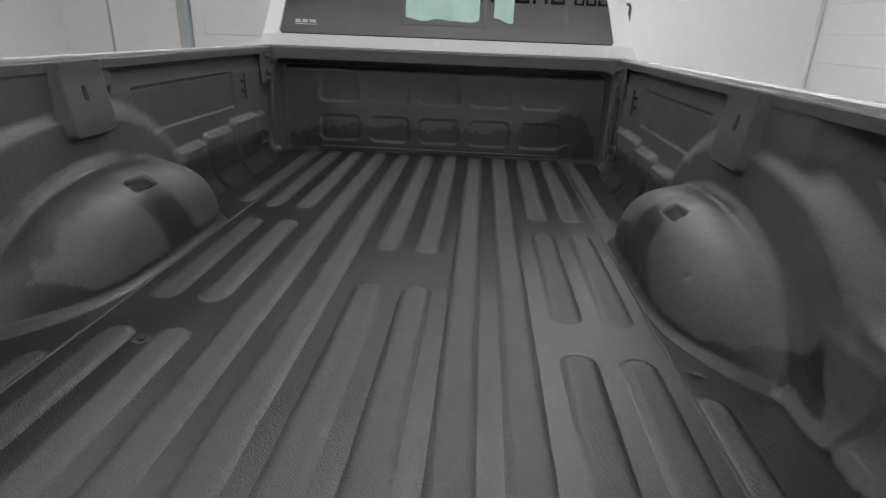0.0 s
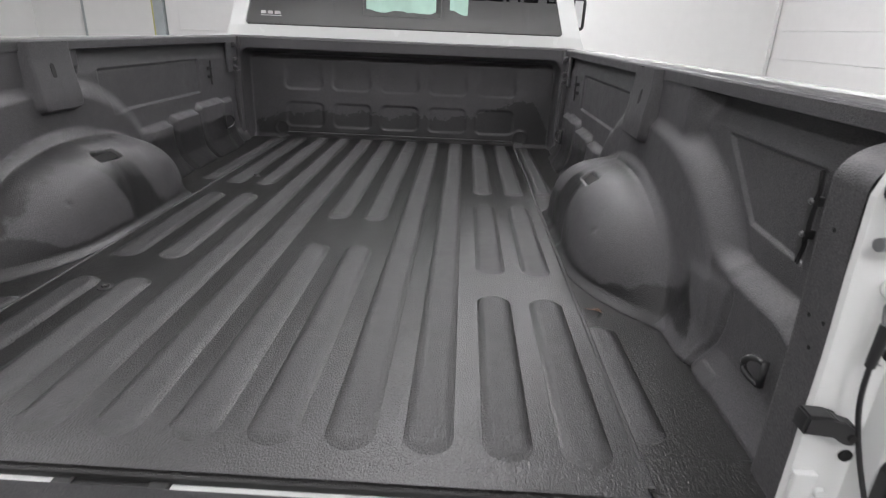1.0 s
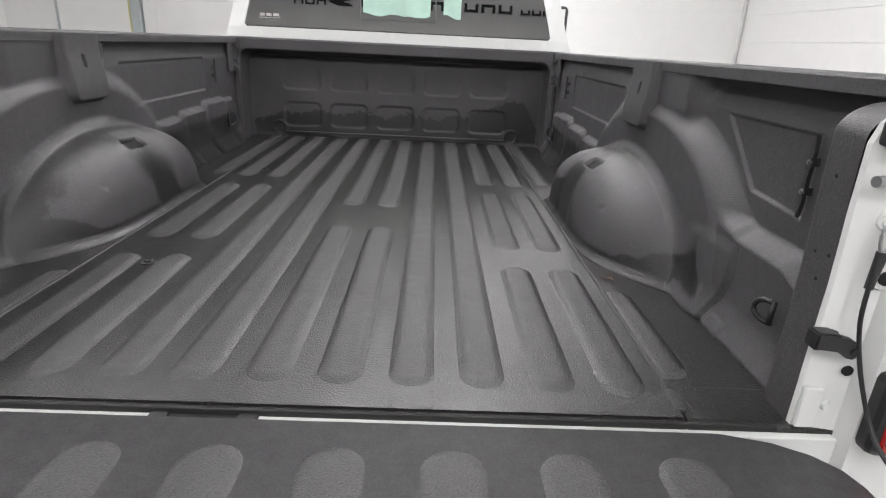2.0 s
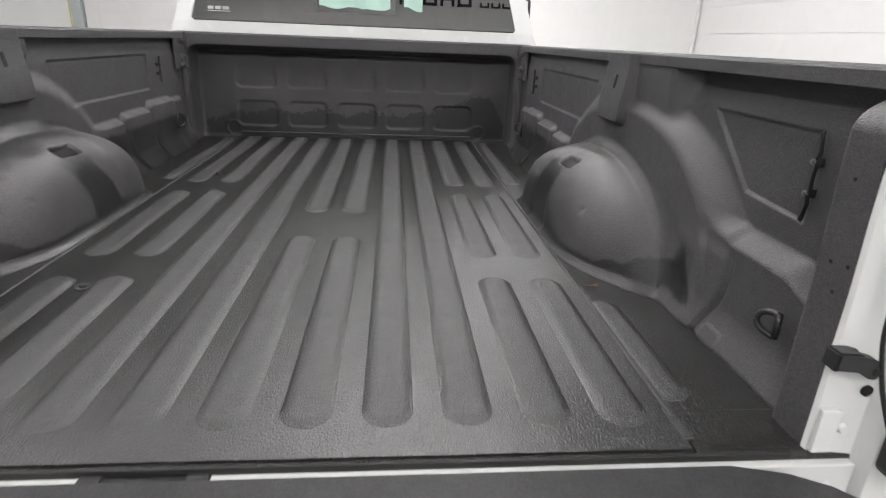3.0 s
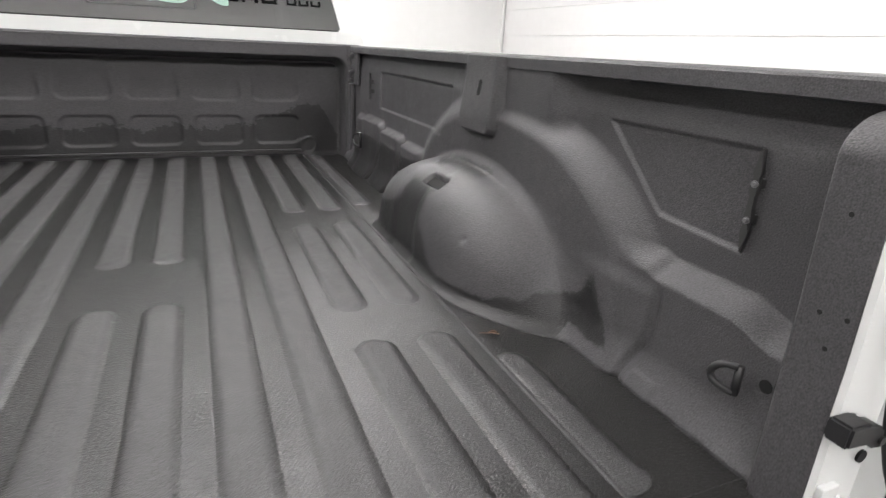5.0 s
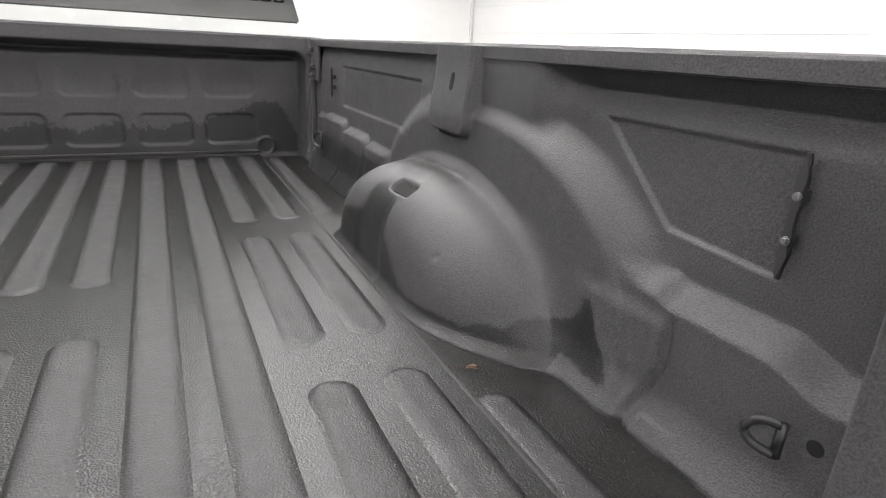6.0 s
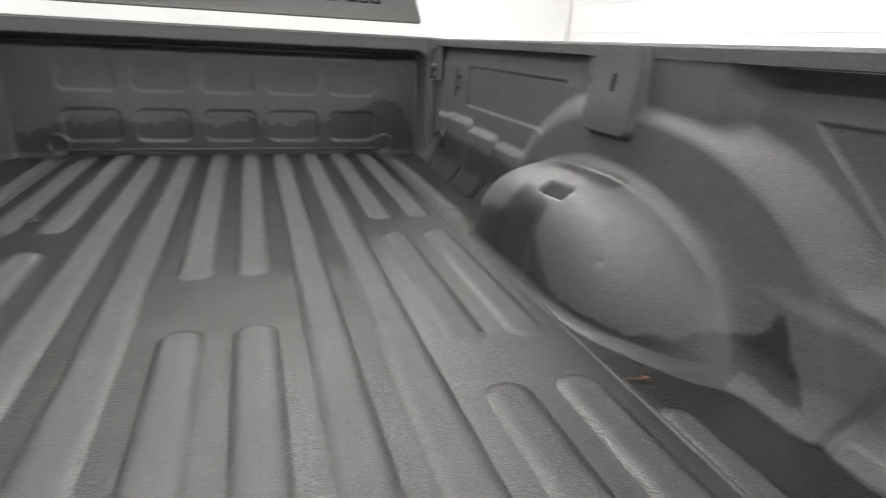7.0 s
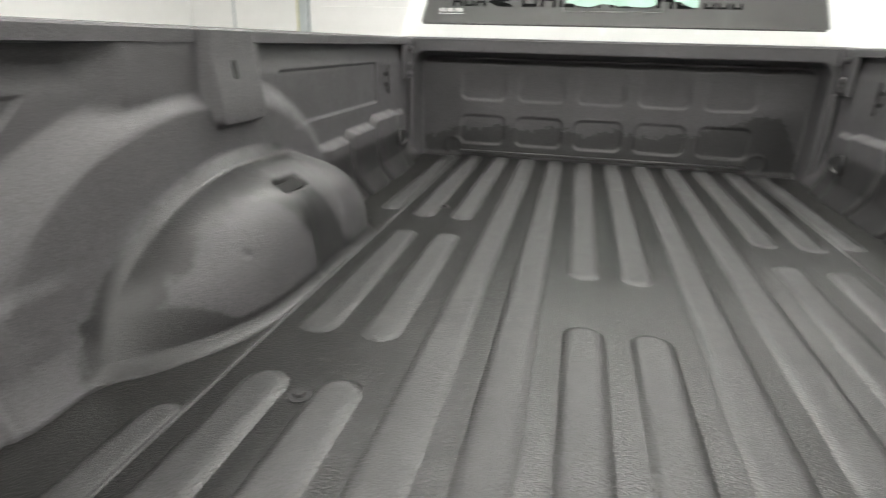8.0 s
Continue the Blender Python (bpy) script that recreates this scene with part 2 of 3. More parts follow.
# corner strip of the front wall, seams and the door on the left of it
part("corner_strip", box(X1 - 0.05, X1 - 0.015, Y1 - 0.02, Y1, 0, ZC), PANEL, wall_front)
part("seam_strip", box(-4.56, -4.5, Y1 - 0.015, Y1, 0, ZC, 0.004), TRIM, wall_front)
part("corner_post", box(-4.5, -3.62, Y1 - 0.06, Y1, 0, ZC, 0.006), WALL, wall_front)
door = part("door_1", box(-3.46, -1.9, Y1 - 0.05, Y1, 0.0, 3.0, 0.004), PANEL)
tagged(door, "white panelled workshop door with a grey edge frame", "door", kind="structure")
part("door_frame", box(-3.6, -3.48, Y1 - 0.09, Y1, 0, 3.1, 0.006), TRIM, door)
part("edge_strip", box(-3.62, -3.602, Y1 - 0.085, Y1 - 0.01, 0, 3.1), YELLOW, door)
for z in (0.2, 0.75, 1.3, 1.85, 2.4):
    part("door_panel", box(-3.3, -2.1, Y1 - 0.062, Y1 - 0.05, z, z + 0.42, 0.005), PANEL, door)

# strip lights under the ceiling
for x, y in ((-2.6, -2.4), (-0.3, -2.6), (2.5, 0.6), (-2.3, 1.5), (0.1, 2.35), (0.1, 4.8), (1.3, 4.8), (1.5, -2.6)):
    lamp = new("ceiling_light")
    lamp.location = (x, y, ZC)
    tagged(lamp, "long white strip light hung from the workshop ceiling", "ceiling light", "ceiling strip lights")
    for dy in (-0.6, 0.6):
        part("rod", rod((0, dy, 0.0), (0, dy, -0.95), 0.006, 8), ZINC, lamp)
    part("frame", box(-0.05, 0.05, -0.8, 0.8, -1.0, -0.95, 0.008), PAINT, lamp)
    part("diffuser", box(-0.15, 0.15, -0.78, 0.78, -1.035, -1.001, 0.01), LIGHT, lamp, "lit white diffuser")

# the sign high on the back wall: its lettering stands as plain dark bars
sign = new("wall_sign")
sign.location = (0, Y0, 3.51)
tagged(sign, "long dark lettered sign on the white back wall", "sign")


def letter(x, w, h, open_top):
    """A block of bars of a letter's size: two uprights joined by one bar."""
    t = 0.21 * w
    bm = box(x, x + t, 0.0, 0.03, 0.0, h, 0.004)
    box(x + w - t, x + w, 0.0, 0.03, 0.0, h, 0.004, bm=bm)
    lo = 0.0 if open_top else h * 0.68
    box(x + t * 0.9, x + w - t * 0.9, 0.002, 0.028, lo, lo + h * 0.32, 0.003, bm=bm)
    part("letter_bar", bm, SIGN, sign)


for k in range(3):
    letter(-2.34 + 0.20 * k, 0.165, 0.085, k % 2)
    letter(1.68 + 0.20 * k, 0.165, 0.085, True)
for k in range(9):
    letter(-1.16 + 0.305 * k, 0.25, 0.145, k % 3 != 1)
part("logo_shape", prism([(-1.74, 0.07), (-1.56, 0.145), (-1.30, 0.145), (-1.36, 0.10), (-1.50, 0.07), (-1.36, 0.04), (-1.30, 0.0), (-1.56, 0.0)], 0.0, 0.03, "y"), SIGN, sign)

# ---- the truck ----
truck = new("pickup_truck")
tagged(truck, "white pickup truck with a sprayed dark grey bed liner, tailgate lowered", "pickup truck")

FZ = 0.888          # sheet of the bed floor
SEAM = 0.581        # seam between floor sheet and side strips
BY = 2.28           # rear face of the front bulkhead's frame
SHEET = 2.38        # its set-back skin


def rail_z(y):
    return 1.379 - 0.0035 * y


# bed floor
bm = bmesh.new()
prism([(0.026, 0.881), (0.025, 0.878), (0.025, 0.845), (0.05, 0.845), (0.05, 0.86), (SHEET + 0.02, 0.86), (SHEET + 0.02, FZ), (0.066, FZ), (0.063, FZ - 0.0015), (0.036, FZ - 0.002), (0.029, FZ - 0.004)],
      -SEAM + 0.002, SEAM - 0.002, "x", bm)
bed_floor = part("bed_floor", bm, LINER_WET_SHADE, truck, "ribbed bed floor in pebbled dark grey liner")
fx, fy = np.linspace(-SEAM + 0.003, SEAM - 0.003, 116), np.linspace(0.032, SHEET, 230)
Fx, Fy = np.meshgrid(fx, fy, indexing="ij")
# lighter beside the tailgate, its brighter reflections painted in; dried between the right-hand ribs
wet_shade_floor = Fy - 0.22 * sstep(-0.5, -0.1, Fx) * (1 - sstep(0.3, 0.5, Fx)) - 1.05 * sstep(0.22, 0.36, Fx) * sstep(0.12, 0.40, Fy)
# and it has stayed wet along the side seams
wet_shade_floor = np.maximum(wet_shade_floor, 4 * (np.abs(Fx) - 0.551))
sheet("floor_skin", np.stack([Fx, Fy, 0 * Fx + FZ + 0.0008], -1), LINER_FLOOR, bed_floor, "", wet_shade_floor)
for s in (-1, 1):
    bm = bmesh.new()
    a, b = sorted((s * (SEAM + 0.002), s * 0.83))
    prism([(0.026, 0.879), (0.025, 0.876), (0.025, 0.845), (0.05, 0.845), (0.05, 0.86), (SHEET + 0.02, 0.86), (SHEET + 0.02, FZ - 0.004), (0.12, FZ - 0.004), (0.116, FZ - 0.002), (0.036, FZ - 0.003), (0.03, FZ - 0.005)], a, b, "x", bm)
    part("floor_strip", bm, LINER_WET_SHADE, truck)
    a, b = sorted((s * (SEAM - 0.004), s * (SEAM + 0.005)))
    part("seam_bead", box(a, b, 0.1, SHEET, FZ - 0.006, FZ + 0.0035, 0.002, 1), LINER_RIB, truck)
    a, b = sorted((s * (SEAM - 0.008), s * (SEAM + 0.008)))
    part("seam_tab", box(a, b, 0.05, 0.12, FZ - 0.004, FZ + 0.002, 0.0015, 1), LINER_RIB, truck)


def rib(y0, y1, w=0.076, h=0.0085):
    """A pressed rib with round ends and soft shoulders, shade painted on its flanks; its middle lies at x = 0."""
    bm = bmesh.new()
    n = 14
    rings = []
    for inset, z in ((0.0, -0.0015), (0.002, 0.0005), (0.006, 0.15 * h), (0.010, 0.46 * h), (0.015, 0.80 * h), (0.020, 0.95 * h), (0.026, h)):
        r = w / 2 - inset
        ring = [(r * math.cos(math.pi * k / n), y1 - w / 2 + r * math.sin(math.pi * k / n), z) for k in range(n + 1)]
        ring += [(r * math.cos(math.pi + math.pi * k / n), y0 + w / 2 + r * math.sin(math.pi + math.pi * k / n), z * (0.5 if z > 0.002 else 1)) for k in range(n + 1)]
        rings.append([bm.verts.new(p) for p in ring])
    for i, (A, B) in enumerate(zip(rings, rings[1:])):
        for k in range(len(A)):
            # dark liner on the long sides and far end stands in for shade there
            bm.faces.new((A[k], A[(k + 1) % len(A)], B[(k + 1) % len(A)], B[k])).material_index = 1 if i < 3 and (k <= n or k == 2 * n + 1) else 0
    bm.faces.new(rings[-1])
    me = bpy.data.meshes.new("rib")
    bmesh.ops.recalc_face_normals(bm, faces=bm.faces)
    bm.to_mesh(me)
    bm.free()
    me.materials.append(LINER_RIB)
    me.materials.append(LINER_WET_SHADE)
    for f in me.polygons:
        f.use_smooth = len(f.vertices) < 5
    return me


RIBS = {0.0565: ((0.085, 0.868), (1.078, 2.35)), 0.17: ((0.085, 2.35),), 0.284: ((0.085, 2.35),), 0.398: ((0.08, 0.605), (0.715, 1.298), (1.42, 2.35)),
        0.51: ((0.075, 0.60), (0.715, 1.298), (1.42, 2.35)), 0.625: ((1.48, 2.34),), 0.608: ((0.14, 0.495),)}
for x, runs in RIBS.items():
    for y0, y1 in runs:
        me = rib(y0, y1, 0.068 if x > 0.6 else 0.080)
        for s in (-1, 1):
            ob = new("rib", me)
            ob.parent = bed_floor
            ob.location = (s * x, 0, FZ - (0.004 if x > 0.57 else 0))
part("end_trim", box(-0.716, 0.716, 0.0246, 0.031, 0.873, FZ - 0.0045, 0.002), RUBBER, truck, "black edge strip at the end of the bed floor")
# bolts in the floor
for x, y in ((-0.465, 1.54), (-0.447, 0.545)):
    bm = rod((x, y, FZ - 0.002), (x, y, FZ + 0.003), 0.017, 24)
    rod((x, y, FZ + 0.002), (x, y, FZ + 0.008), 0.009, 6, 0.008, bm)
    part("floor_bolt", bm, LINER_RIB, bed_floor, "liner-coated bolt head")


# side walls of the bed, pressed in one piece with the wheel housings and the corner posts
def dome(y, z):
    """How far the wheel housing stands in, and how near its rim is (1 at the rim)."""
    u, v = np.abs(y - 0.95) / np.where(y > 0.95, 0.402, 0.440), np.abs(z - 0.85) / 0.270
    n = 2.0 + 0.8 * sstep(0.95, 1.2, y)
    s = (u ** n + v ** n) ** (1 / n)
    side = np.clip(np.abs(u) / np.maximum(s, 1e-6), 0, 1) ** 2
    front = sstep(0.95, 1.2, y) * side
    p, q = 4.6 - 0.6 * side + 4.3 * front, 2.2 - 1.1 * side + 1.2 * front
    return 0.200 * np.clip(1 - np.clip(s, 0, 1) ** p, 0, 1) ** (1 / q) - 0.5 * np.clip(s - 1, 0, 0.4), s


def smax(a, b, k):
    h = np.clip(0.5 + 0.5 * (a - b) / k, 0, 1)
    return b + (a - b) * h + k * h * (1 - h)


def side_inset(y, z):
    """How far the wall's skin stands in from x = 0.80."""
    a = np.where(y > 0.90, 0.575, 0.615)
    rr = (np.abs((y - 0.90) / a) ** 2.2 + np.abs((z - 0.90) / 0.408) ** 2.2) ** (1 / 2.2)
    arch = 1 - sstep(0.81, 0.97, rr)
    rear = 1 - sstep(0.44, 0.58, y)
    front = sstep(1.30, 1.42, y)
    top_r = 1.074 + 0.007 * sstep(0.345, 0.37, y) - 0.018 * (1 - sstep(0.14, 0.21, y))
    ledge_r = 1 - sstep(-0.014, 0.024, z - top_r)
    top_f = 1.070 + 0.014 * sstep(1.56, 1.60, y) + 0.018 * sstep(1.78, 1.83, y) - 0.010 * sstep(2.02, 2.07, y)
    for yc in (1.575, 1.80):
        top_f = top_f - 0.010 * np.exp(-((y - yc) / 0.013) ** 2)
    top_f = top_f + 0.001 * np.sin(y * 61) * np.sin(y * 23 + 1)
    ledge_f = (1 - sstep(-0.009, 0.012, z - top_f)) * (1 - sstep(2.13, 2.20, y))
    # the wall stands back under the rail, most at the rear
    I = -0.014 * (1 - sstep(0.85, 1.15, y)) - 0.012 * sstep(1.27, 1.33, z) - 0.016 * sstep(1.285, 1.34, z) * (1 - sstep(0.60, 0.76, y))
    I = I + (0.031 - I) * arch
    I = I + (np.maximum(I, 0.025) - I) * rear * ledge_r
    low_f = 0.024 + 0 * y
    # upright ribs on the front part of the lower wall
    for yc, w in ((1.44, 0.12), (1.69, 0.11), (1.93, 0.11)):
        low_f = low_f + 0.008 * np.exp(-((y - yc) / w) ** 6)
    for yc in (1.575, 1.80):
        drift = 0.03 * np.clip((0.99 - z) / 0.10, 0, 1) ** 2
        low_f = low_f - 0.020 * np.exp(-((y - yc - drift) / 0.011) ** 2)
    I = I + (np.maximum(I, low_f) - I) * front * ledge_f
    # the lower wall leans in towards the floor
    I = I + (0.005 * rear + 0.016 * front) * (1 - sstep(0.90, 1.05, z))
    # pockets
    pk = 1 - sstep(-0.004, 0.006, rbox(y, z, 0.882, 1.042, 1.198, 1.6, 0.02))
    I = np.where(pk > 0, I * (1 - pk) + pk * np.maximum(I, 0.052 - 0.014 * sstep(1.22, 1.34, z)), I)
    pk2 = 1 - sstep(-0.045, 0.02, rbox(y, z, 0.66, 0.93, 1.225, 1.7, 0.05))
    I = I * (1 - pk2) + pk2 * smax(I, 0 * I + 0.014, 0.012)
    pk3 = 1 - sstep(-0.02, 0.015, rbox(y, z, 1.03, 1.12, 1.285, 1.6, 0.03))
    I = I * (1 - pk3) + pk3 * np.maximum(I, 0.012)
    # pressed panels
    d = np.maximum.reduce([halfplane(y, z, (0.20, 1.282), (0.54, 1.282)), halfplane(y, z, (0.545, 1.274), (0.408, 1.150)), halfplane(y, z, (0.40, 1.147), (0.20, 1.135)), 0.242 - y])
    I = I - 0.006 * (1 - sstep(-0.006, 0.0, d))
    d = rbox(y, z, 1.20, 1.885, 1.148, 1.288, 0.012)
    I = I - 0.006 * (1 - sstep(-0.008, 0.0, d)) * (1 - 0.7 * arch)
    # crease in the lower rear wall
    cy = 0.333 + 0.03 * (1 - sstep(0.89, 0.99, z))
    low = 1 - sstep(1.03, 1.06, z)
    I = I - 0.005 * np.exp(-((y - cy) / 0.006) ** 2) * low
    I = I + 0.006 * sstep(-0.003, 0.012, y - cy) * rear * low
    # root of the wall at the floor
    I = I + (0.024 + 0.006 * front) * np.clip((0.952 - z) / 0.062, 0, 1) ** 1.5
    # wheel housing with a wide fillet
    rc = np.hypot((y - 0.95) / np.where(y > 0.95, 0.415, 0.425), (z - 0.85) / 0.285)
    I = I + 0.020 * (1 - sstep(0.92, 1.06, rc))
    dm, s = dome(y, z)
    I = smax(I, dm, 0.055 + 0.06 * (1 - sstep(0.60, 0.85, y)))
    I = I + 0.020 * np.clip((0.908 - z) / 0.022, 0, 1) ** 2 * (1 - sstep(0.95, 1.1, s))
    # small dimple on the housing, and a flat tab on the wall's root
    I = I - 0.0035 * np.exp(-((y - 0.742) ** 2 + (z - 1.008) ** 2) / 0.007 ** 2)
    I = I + 0.003 * (1 - sstep(-0.004, 0.0, rbox(y, z, 0.285, 0.345, 0.86, 0.916, 0.012)))
    # corner post beside the tailgate
    round_top = np.sqrt(np.clip(1 - (np.clip(z - 1.302, 0, 0.045) / 0.045) ** 2, 0, 1))
    I = smax(I, (1 - sstep(0.100, 0.126, y)) * ((0.066 + 0.007 * sstep(1.08, 1.30, z)) * round_top + 0.1) - 0.1, 0.006)
    return I


gy = np.linspace(0.038, BY + 0.01, 600)
gz = np.linspace(0, 1, 170)
for s in (-1, 1):
    Yg = np.repeat(gy[:, None], len(gz), 1)
    Zg = 0.880 + gz[None, :] * (rail_z(gy)[:, None] - 0.006 - 0.880)
    In = side_inset(Yg, Zg)
    P = np.stack([0.80 - In, Yg, Zg], -1)
    du, dv = np.gradient(P, axis=0), np.gradient(P, axis=1)
    N = np.cross(du, dv)
    N /= np.linalg.norm(N, axis=-1, keepdims=True) + 1e-12
    N *= np.where(N[..., :1] > 0, -1, 1)
    # the housing's strap and slot are pressed back along the skin's normal
    dm, sd = dome(Yg, Zg)
    body = sstep(0.075, 0.10, In) * (1 - sstep(0.93, 1.0, sd))
    strap = sstep(0.925, 0.965, Yg) * (1 - sstep(1.075, 1.115, Yg)) * body
    P = P - N * (0.004 * strap)[..., None]
    k = np.argmin(((Yg - 0.962) / 0.01) ** 2 + ((In - 0.139) / 0.01) ** 2 + np.where(Zg < 1.0, 1e3, 0))
    c, n = P.reshape(-1, 3)[k].copy(), N.reshape(-1, 3)[k].copy()
    along = np.array((0.0, 1.0, 0.0)) - n * n[1]
    along /= np.linalg.norm(along)
    across = np.cross(n, along)
    slot = rbox((P - c) @ along, (P - c) @ across, -0.052, 0.052, -0.017, 0.017, 0.008)
    P = P - N * (0.020 * (1 - sstep(-0.005, 0.003, slot)))[..., None]
    P[..., 0] *= s
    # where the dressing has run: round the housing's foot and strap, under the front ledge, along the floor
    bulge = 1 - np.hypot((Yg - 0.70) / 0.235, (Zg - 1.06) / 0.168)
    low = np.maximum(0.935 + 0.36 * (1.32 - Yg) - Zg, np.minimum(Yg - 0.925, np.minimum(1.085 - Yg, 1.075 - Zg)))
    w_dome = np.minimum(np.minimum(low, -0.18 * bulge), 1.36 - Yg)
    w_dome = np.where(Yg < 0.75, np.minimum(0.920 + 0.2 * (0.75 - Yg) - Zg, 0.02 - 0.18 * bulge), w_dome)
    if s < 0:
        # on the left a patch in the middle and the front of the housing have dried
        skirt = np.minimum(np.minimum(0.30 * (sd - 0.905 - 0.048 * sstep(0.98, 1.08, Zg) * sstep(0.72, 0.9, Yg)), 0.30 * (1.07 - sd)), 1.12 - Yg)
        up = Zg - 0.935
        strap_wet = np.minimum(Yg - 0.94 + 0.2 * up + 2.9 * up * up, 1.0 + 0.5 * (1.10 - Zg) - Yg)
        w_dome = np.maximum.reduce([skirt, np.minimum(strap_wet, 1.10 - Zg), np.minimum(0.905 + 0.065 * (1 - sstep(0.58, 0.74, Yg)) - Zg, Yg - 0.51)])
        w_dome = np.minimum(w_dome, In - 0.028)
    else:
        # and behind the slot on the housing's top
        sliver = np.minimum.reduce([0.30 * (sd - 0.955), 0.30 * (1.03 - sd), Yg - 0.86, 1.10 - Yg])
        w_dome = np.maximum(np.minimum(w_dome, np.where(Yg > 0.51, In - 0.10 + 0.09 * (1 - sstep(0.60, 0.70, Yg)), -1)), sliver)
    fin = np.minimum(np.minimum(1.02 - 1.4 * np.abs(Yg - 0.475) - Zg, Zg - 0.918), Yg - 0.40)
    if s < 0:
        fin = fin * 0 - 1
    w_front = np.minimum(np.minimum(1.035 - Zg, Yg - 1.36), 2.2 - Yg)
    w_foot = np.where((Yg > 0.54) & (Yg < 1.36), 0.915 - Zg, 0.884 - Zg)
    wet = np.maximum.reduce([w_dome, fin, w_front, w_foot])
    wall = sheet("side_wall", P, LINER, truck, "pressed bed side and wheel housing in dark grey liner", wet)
    # dark floor of the drain slot on the housing's shoulder
    o = c - n * 0.010
    bm = bmesh.new()
    top = []
    for u, v in ((-0.048, -0.009), (-0.043, -0.013), (0.043, -0.013), (0.048, -0.009), (0.048, 0.009), (0.043, 0.013), (-0.043, 0.013), (-0.048, 0.009)):
        q = o + along * u + across * v
        top.append(((s * q[0], q[1], q[2]), (s * (q[0] - n[0] * 0.004), q[1] - n[1] * 0.004, q[2] - n[2] * 0.004)))
    A, B = [bm.verts.new(p) for p, q in top], [bm.verts.new(q) for p, q in top]
    bm.faces.new(A)
    bm.faces.new(B[::-1])
    for k in range(8):
        bm.faces.new((A[k], A[(k + 1) % 8], B[(k + 1) % 8], B[k]))
    part("housing_slot", bm, HOLE, wall, "dark drain slot")
    # oval slot in the pocket
    pts = [(0.955 + 0.0075 * math.cos(t), 1.300 + 0.006 * math.sin(t) + (0.012 if math.sin(t) > 0 else -0.012)) for t in np.linspace(0, math.tau, 20, endpoint=False)]
    part("pocket_slot", prism(pts, s * 0.775, lambda u, v: s * (0.7472 + 0.014 * float(sstep(1.22, 1.34, v))), "x"), HOLE, wall, "dark oval slot")
    for y, z in ((0.072, 1.25), (0.077, 1.142), (0.049, 1.145), (0.062, 1.106)):
        part("screw_hole", rod((s * 0.74, y, z), (s * (0.7995 - float(side_inset(np.array(y), np.array(z)))), y, z), 0.0028, 10), HOLE, wall)

# rails along the top of the bed sides
for s in (-1, 1):
    bm = bmesh.new()
    prof = [(0.783, -0.027), (0.783, -0.006), (0.785, -0.002), (0.79, 0.0), (0.84, 0.001), (0.84, -0.008), (0.795, -0.01), (0.790, -0.029)]
    A = [[bm.verts.new((s * x, y, rail_z(y) + z)) for x, z in prof] for y in (0.095, 0.6, 1.2, 1.8, 2.33)]
    for P, Q in zip(A, A[1:]):
        for k in range(len(prof)):
            bm.faces.new((P[k], P[(k + 1) % len(prof)], Q[(k + 1) % len(prof)], Q[k]))
    bm.faces.new(A[0])
    bm.faces.new(A[-1][::-1])
    part("bed_rail", bm, LINER_DRY, truck, "straight rail lip in dark grey liner")
    part("rail_end", box(*sorted((s * 0.795, s * 0.85)), 0.025, 0.092, 1.335, rail_z(0) - 0.004, 0.006), PAINT, truck, "white painted end of the bed side")
    # painted bed side outside
    prof = [(0.835, -0.004), (0.90, 0.0), (0.955, -0.012), (0.985, -0.04), (0.998, -0.10), (1.005, -0.28), (0.985, -0.34), (0.995, -0.42), (0.985, -0.78), (0.95, -0.80), (0.93, -0.78), (0.95, -0.42), (0.94, -0.1), (0.90, -0.05), (0.84, -0.03)]
    bm = bmesh.new()
    A = [[bm.verts.new((s * x, y, rail_z(y) + z)) for x, z in prof] for y in (0.06, 0.52)]
    for P, Q in zip(A, A[1:]):
        for k in range(len(prof)):
            bm.faces.new((P[k], P[(k + 1) % len(prof)], Q[(k + 1) % len(prof)], Q[k]))
    bm.faces.new(A[0])
    bm.faces.new(A[-1][::-1])
    # part over the wheel and the part ahead of it
    for y0, y1, cut in ((0.52, 1.42, 7), (1.42, 2.42, 15)):
        pf = prof if cut == 15 else [(0.835, -0.004), (0.90, 0.0), (0.955, -0.012), (0.985, -0.04), (0.998, -0.10), (1.005, -0.28), (1.01, -0.36), (0.95, -0.36), (0.94, -0.1), (0.90, -0.05), (0.84, -0.03)]
        A = [[bm.verts.new((s * x, y, rail_z(y) + z)) for x, z in pf] for y in (y0, y1)]
        P, Q = A
        for k in range(len(pf)):
            bm.faces.new((P[k], P[(k + 1) % len(pf)], Q[(k + 1) % len(pf)], Q[k]))
        bm.faces.new(P)
        bm.faces.new(Q[::-1])
    part("bed_side", bm, PAINT, truck, "white painted outer bed side")

# front bulkhead
gx = np.linspace(-0.832, 0.832, 300)
gzz = np.linspace(0, 1, 120)
Xb = np.repeat(gx[:, None], 120, 1)
Zb = 0.884 + gzz[None, :] * (1.371 - 0.884) + 0 * Xb
inside = rbox(Xb, Zb, -0.783, 0.772, 0.6, 1.322, 0.06)
Yb = BY + (SHEET - BY) * (1 - sstep(-0.022, 0.0, inside))
deep = inside < -0.03
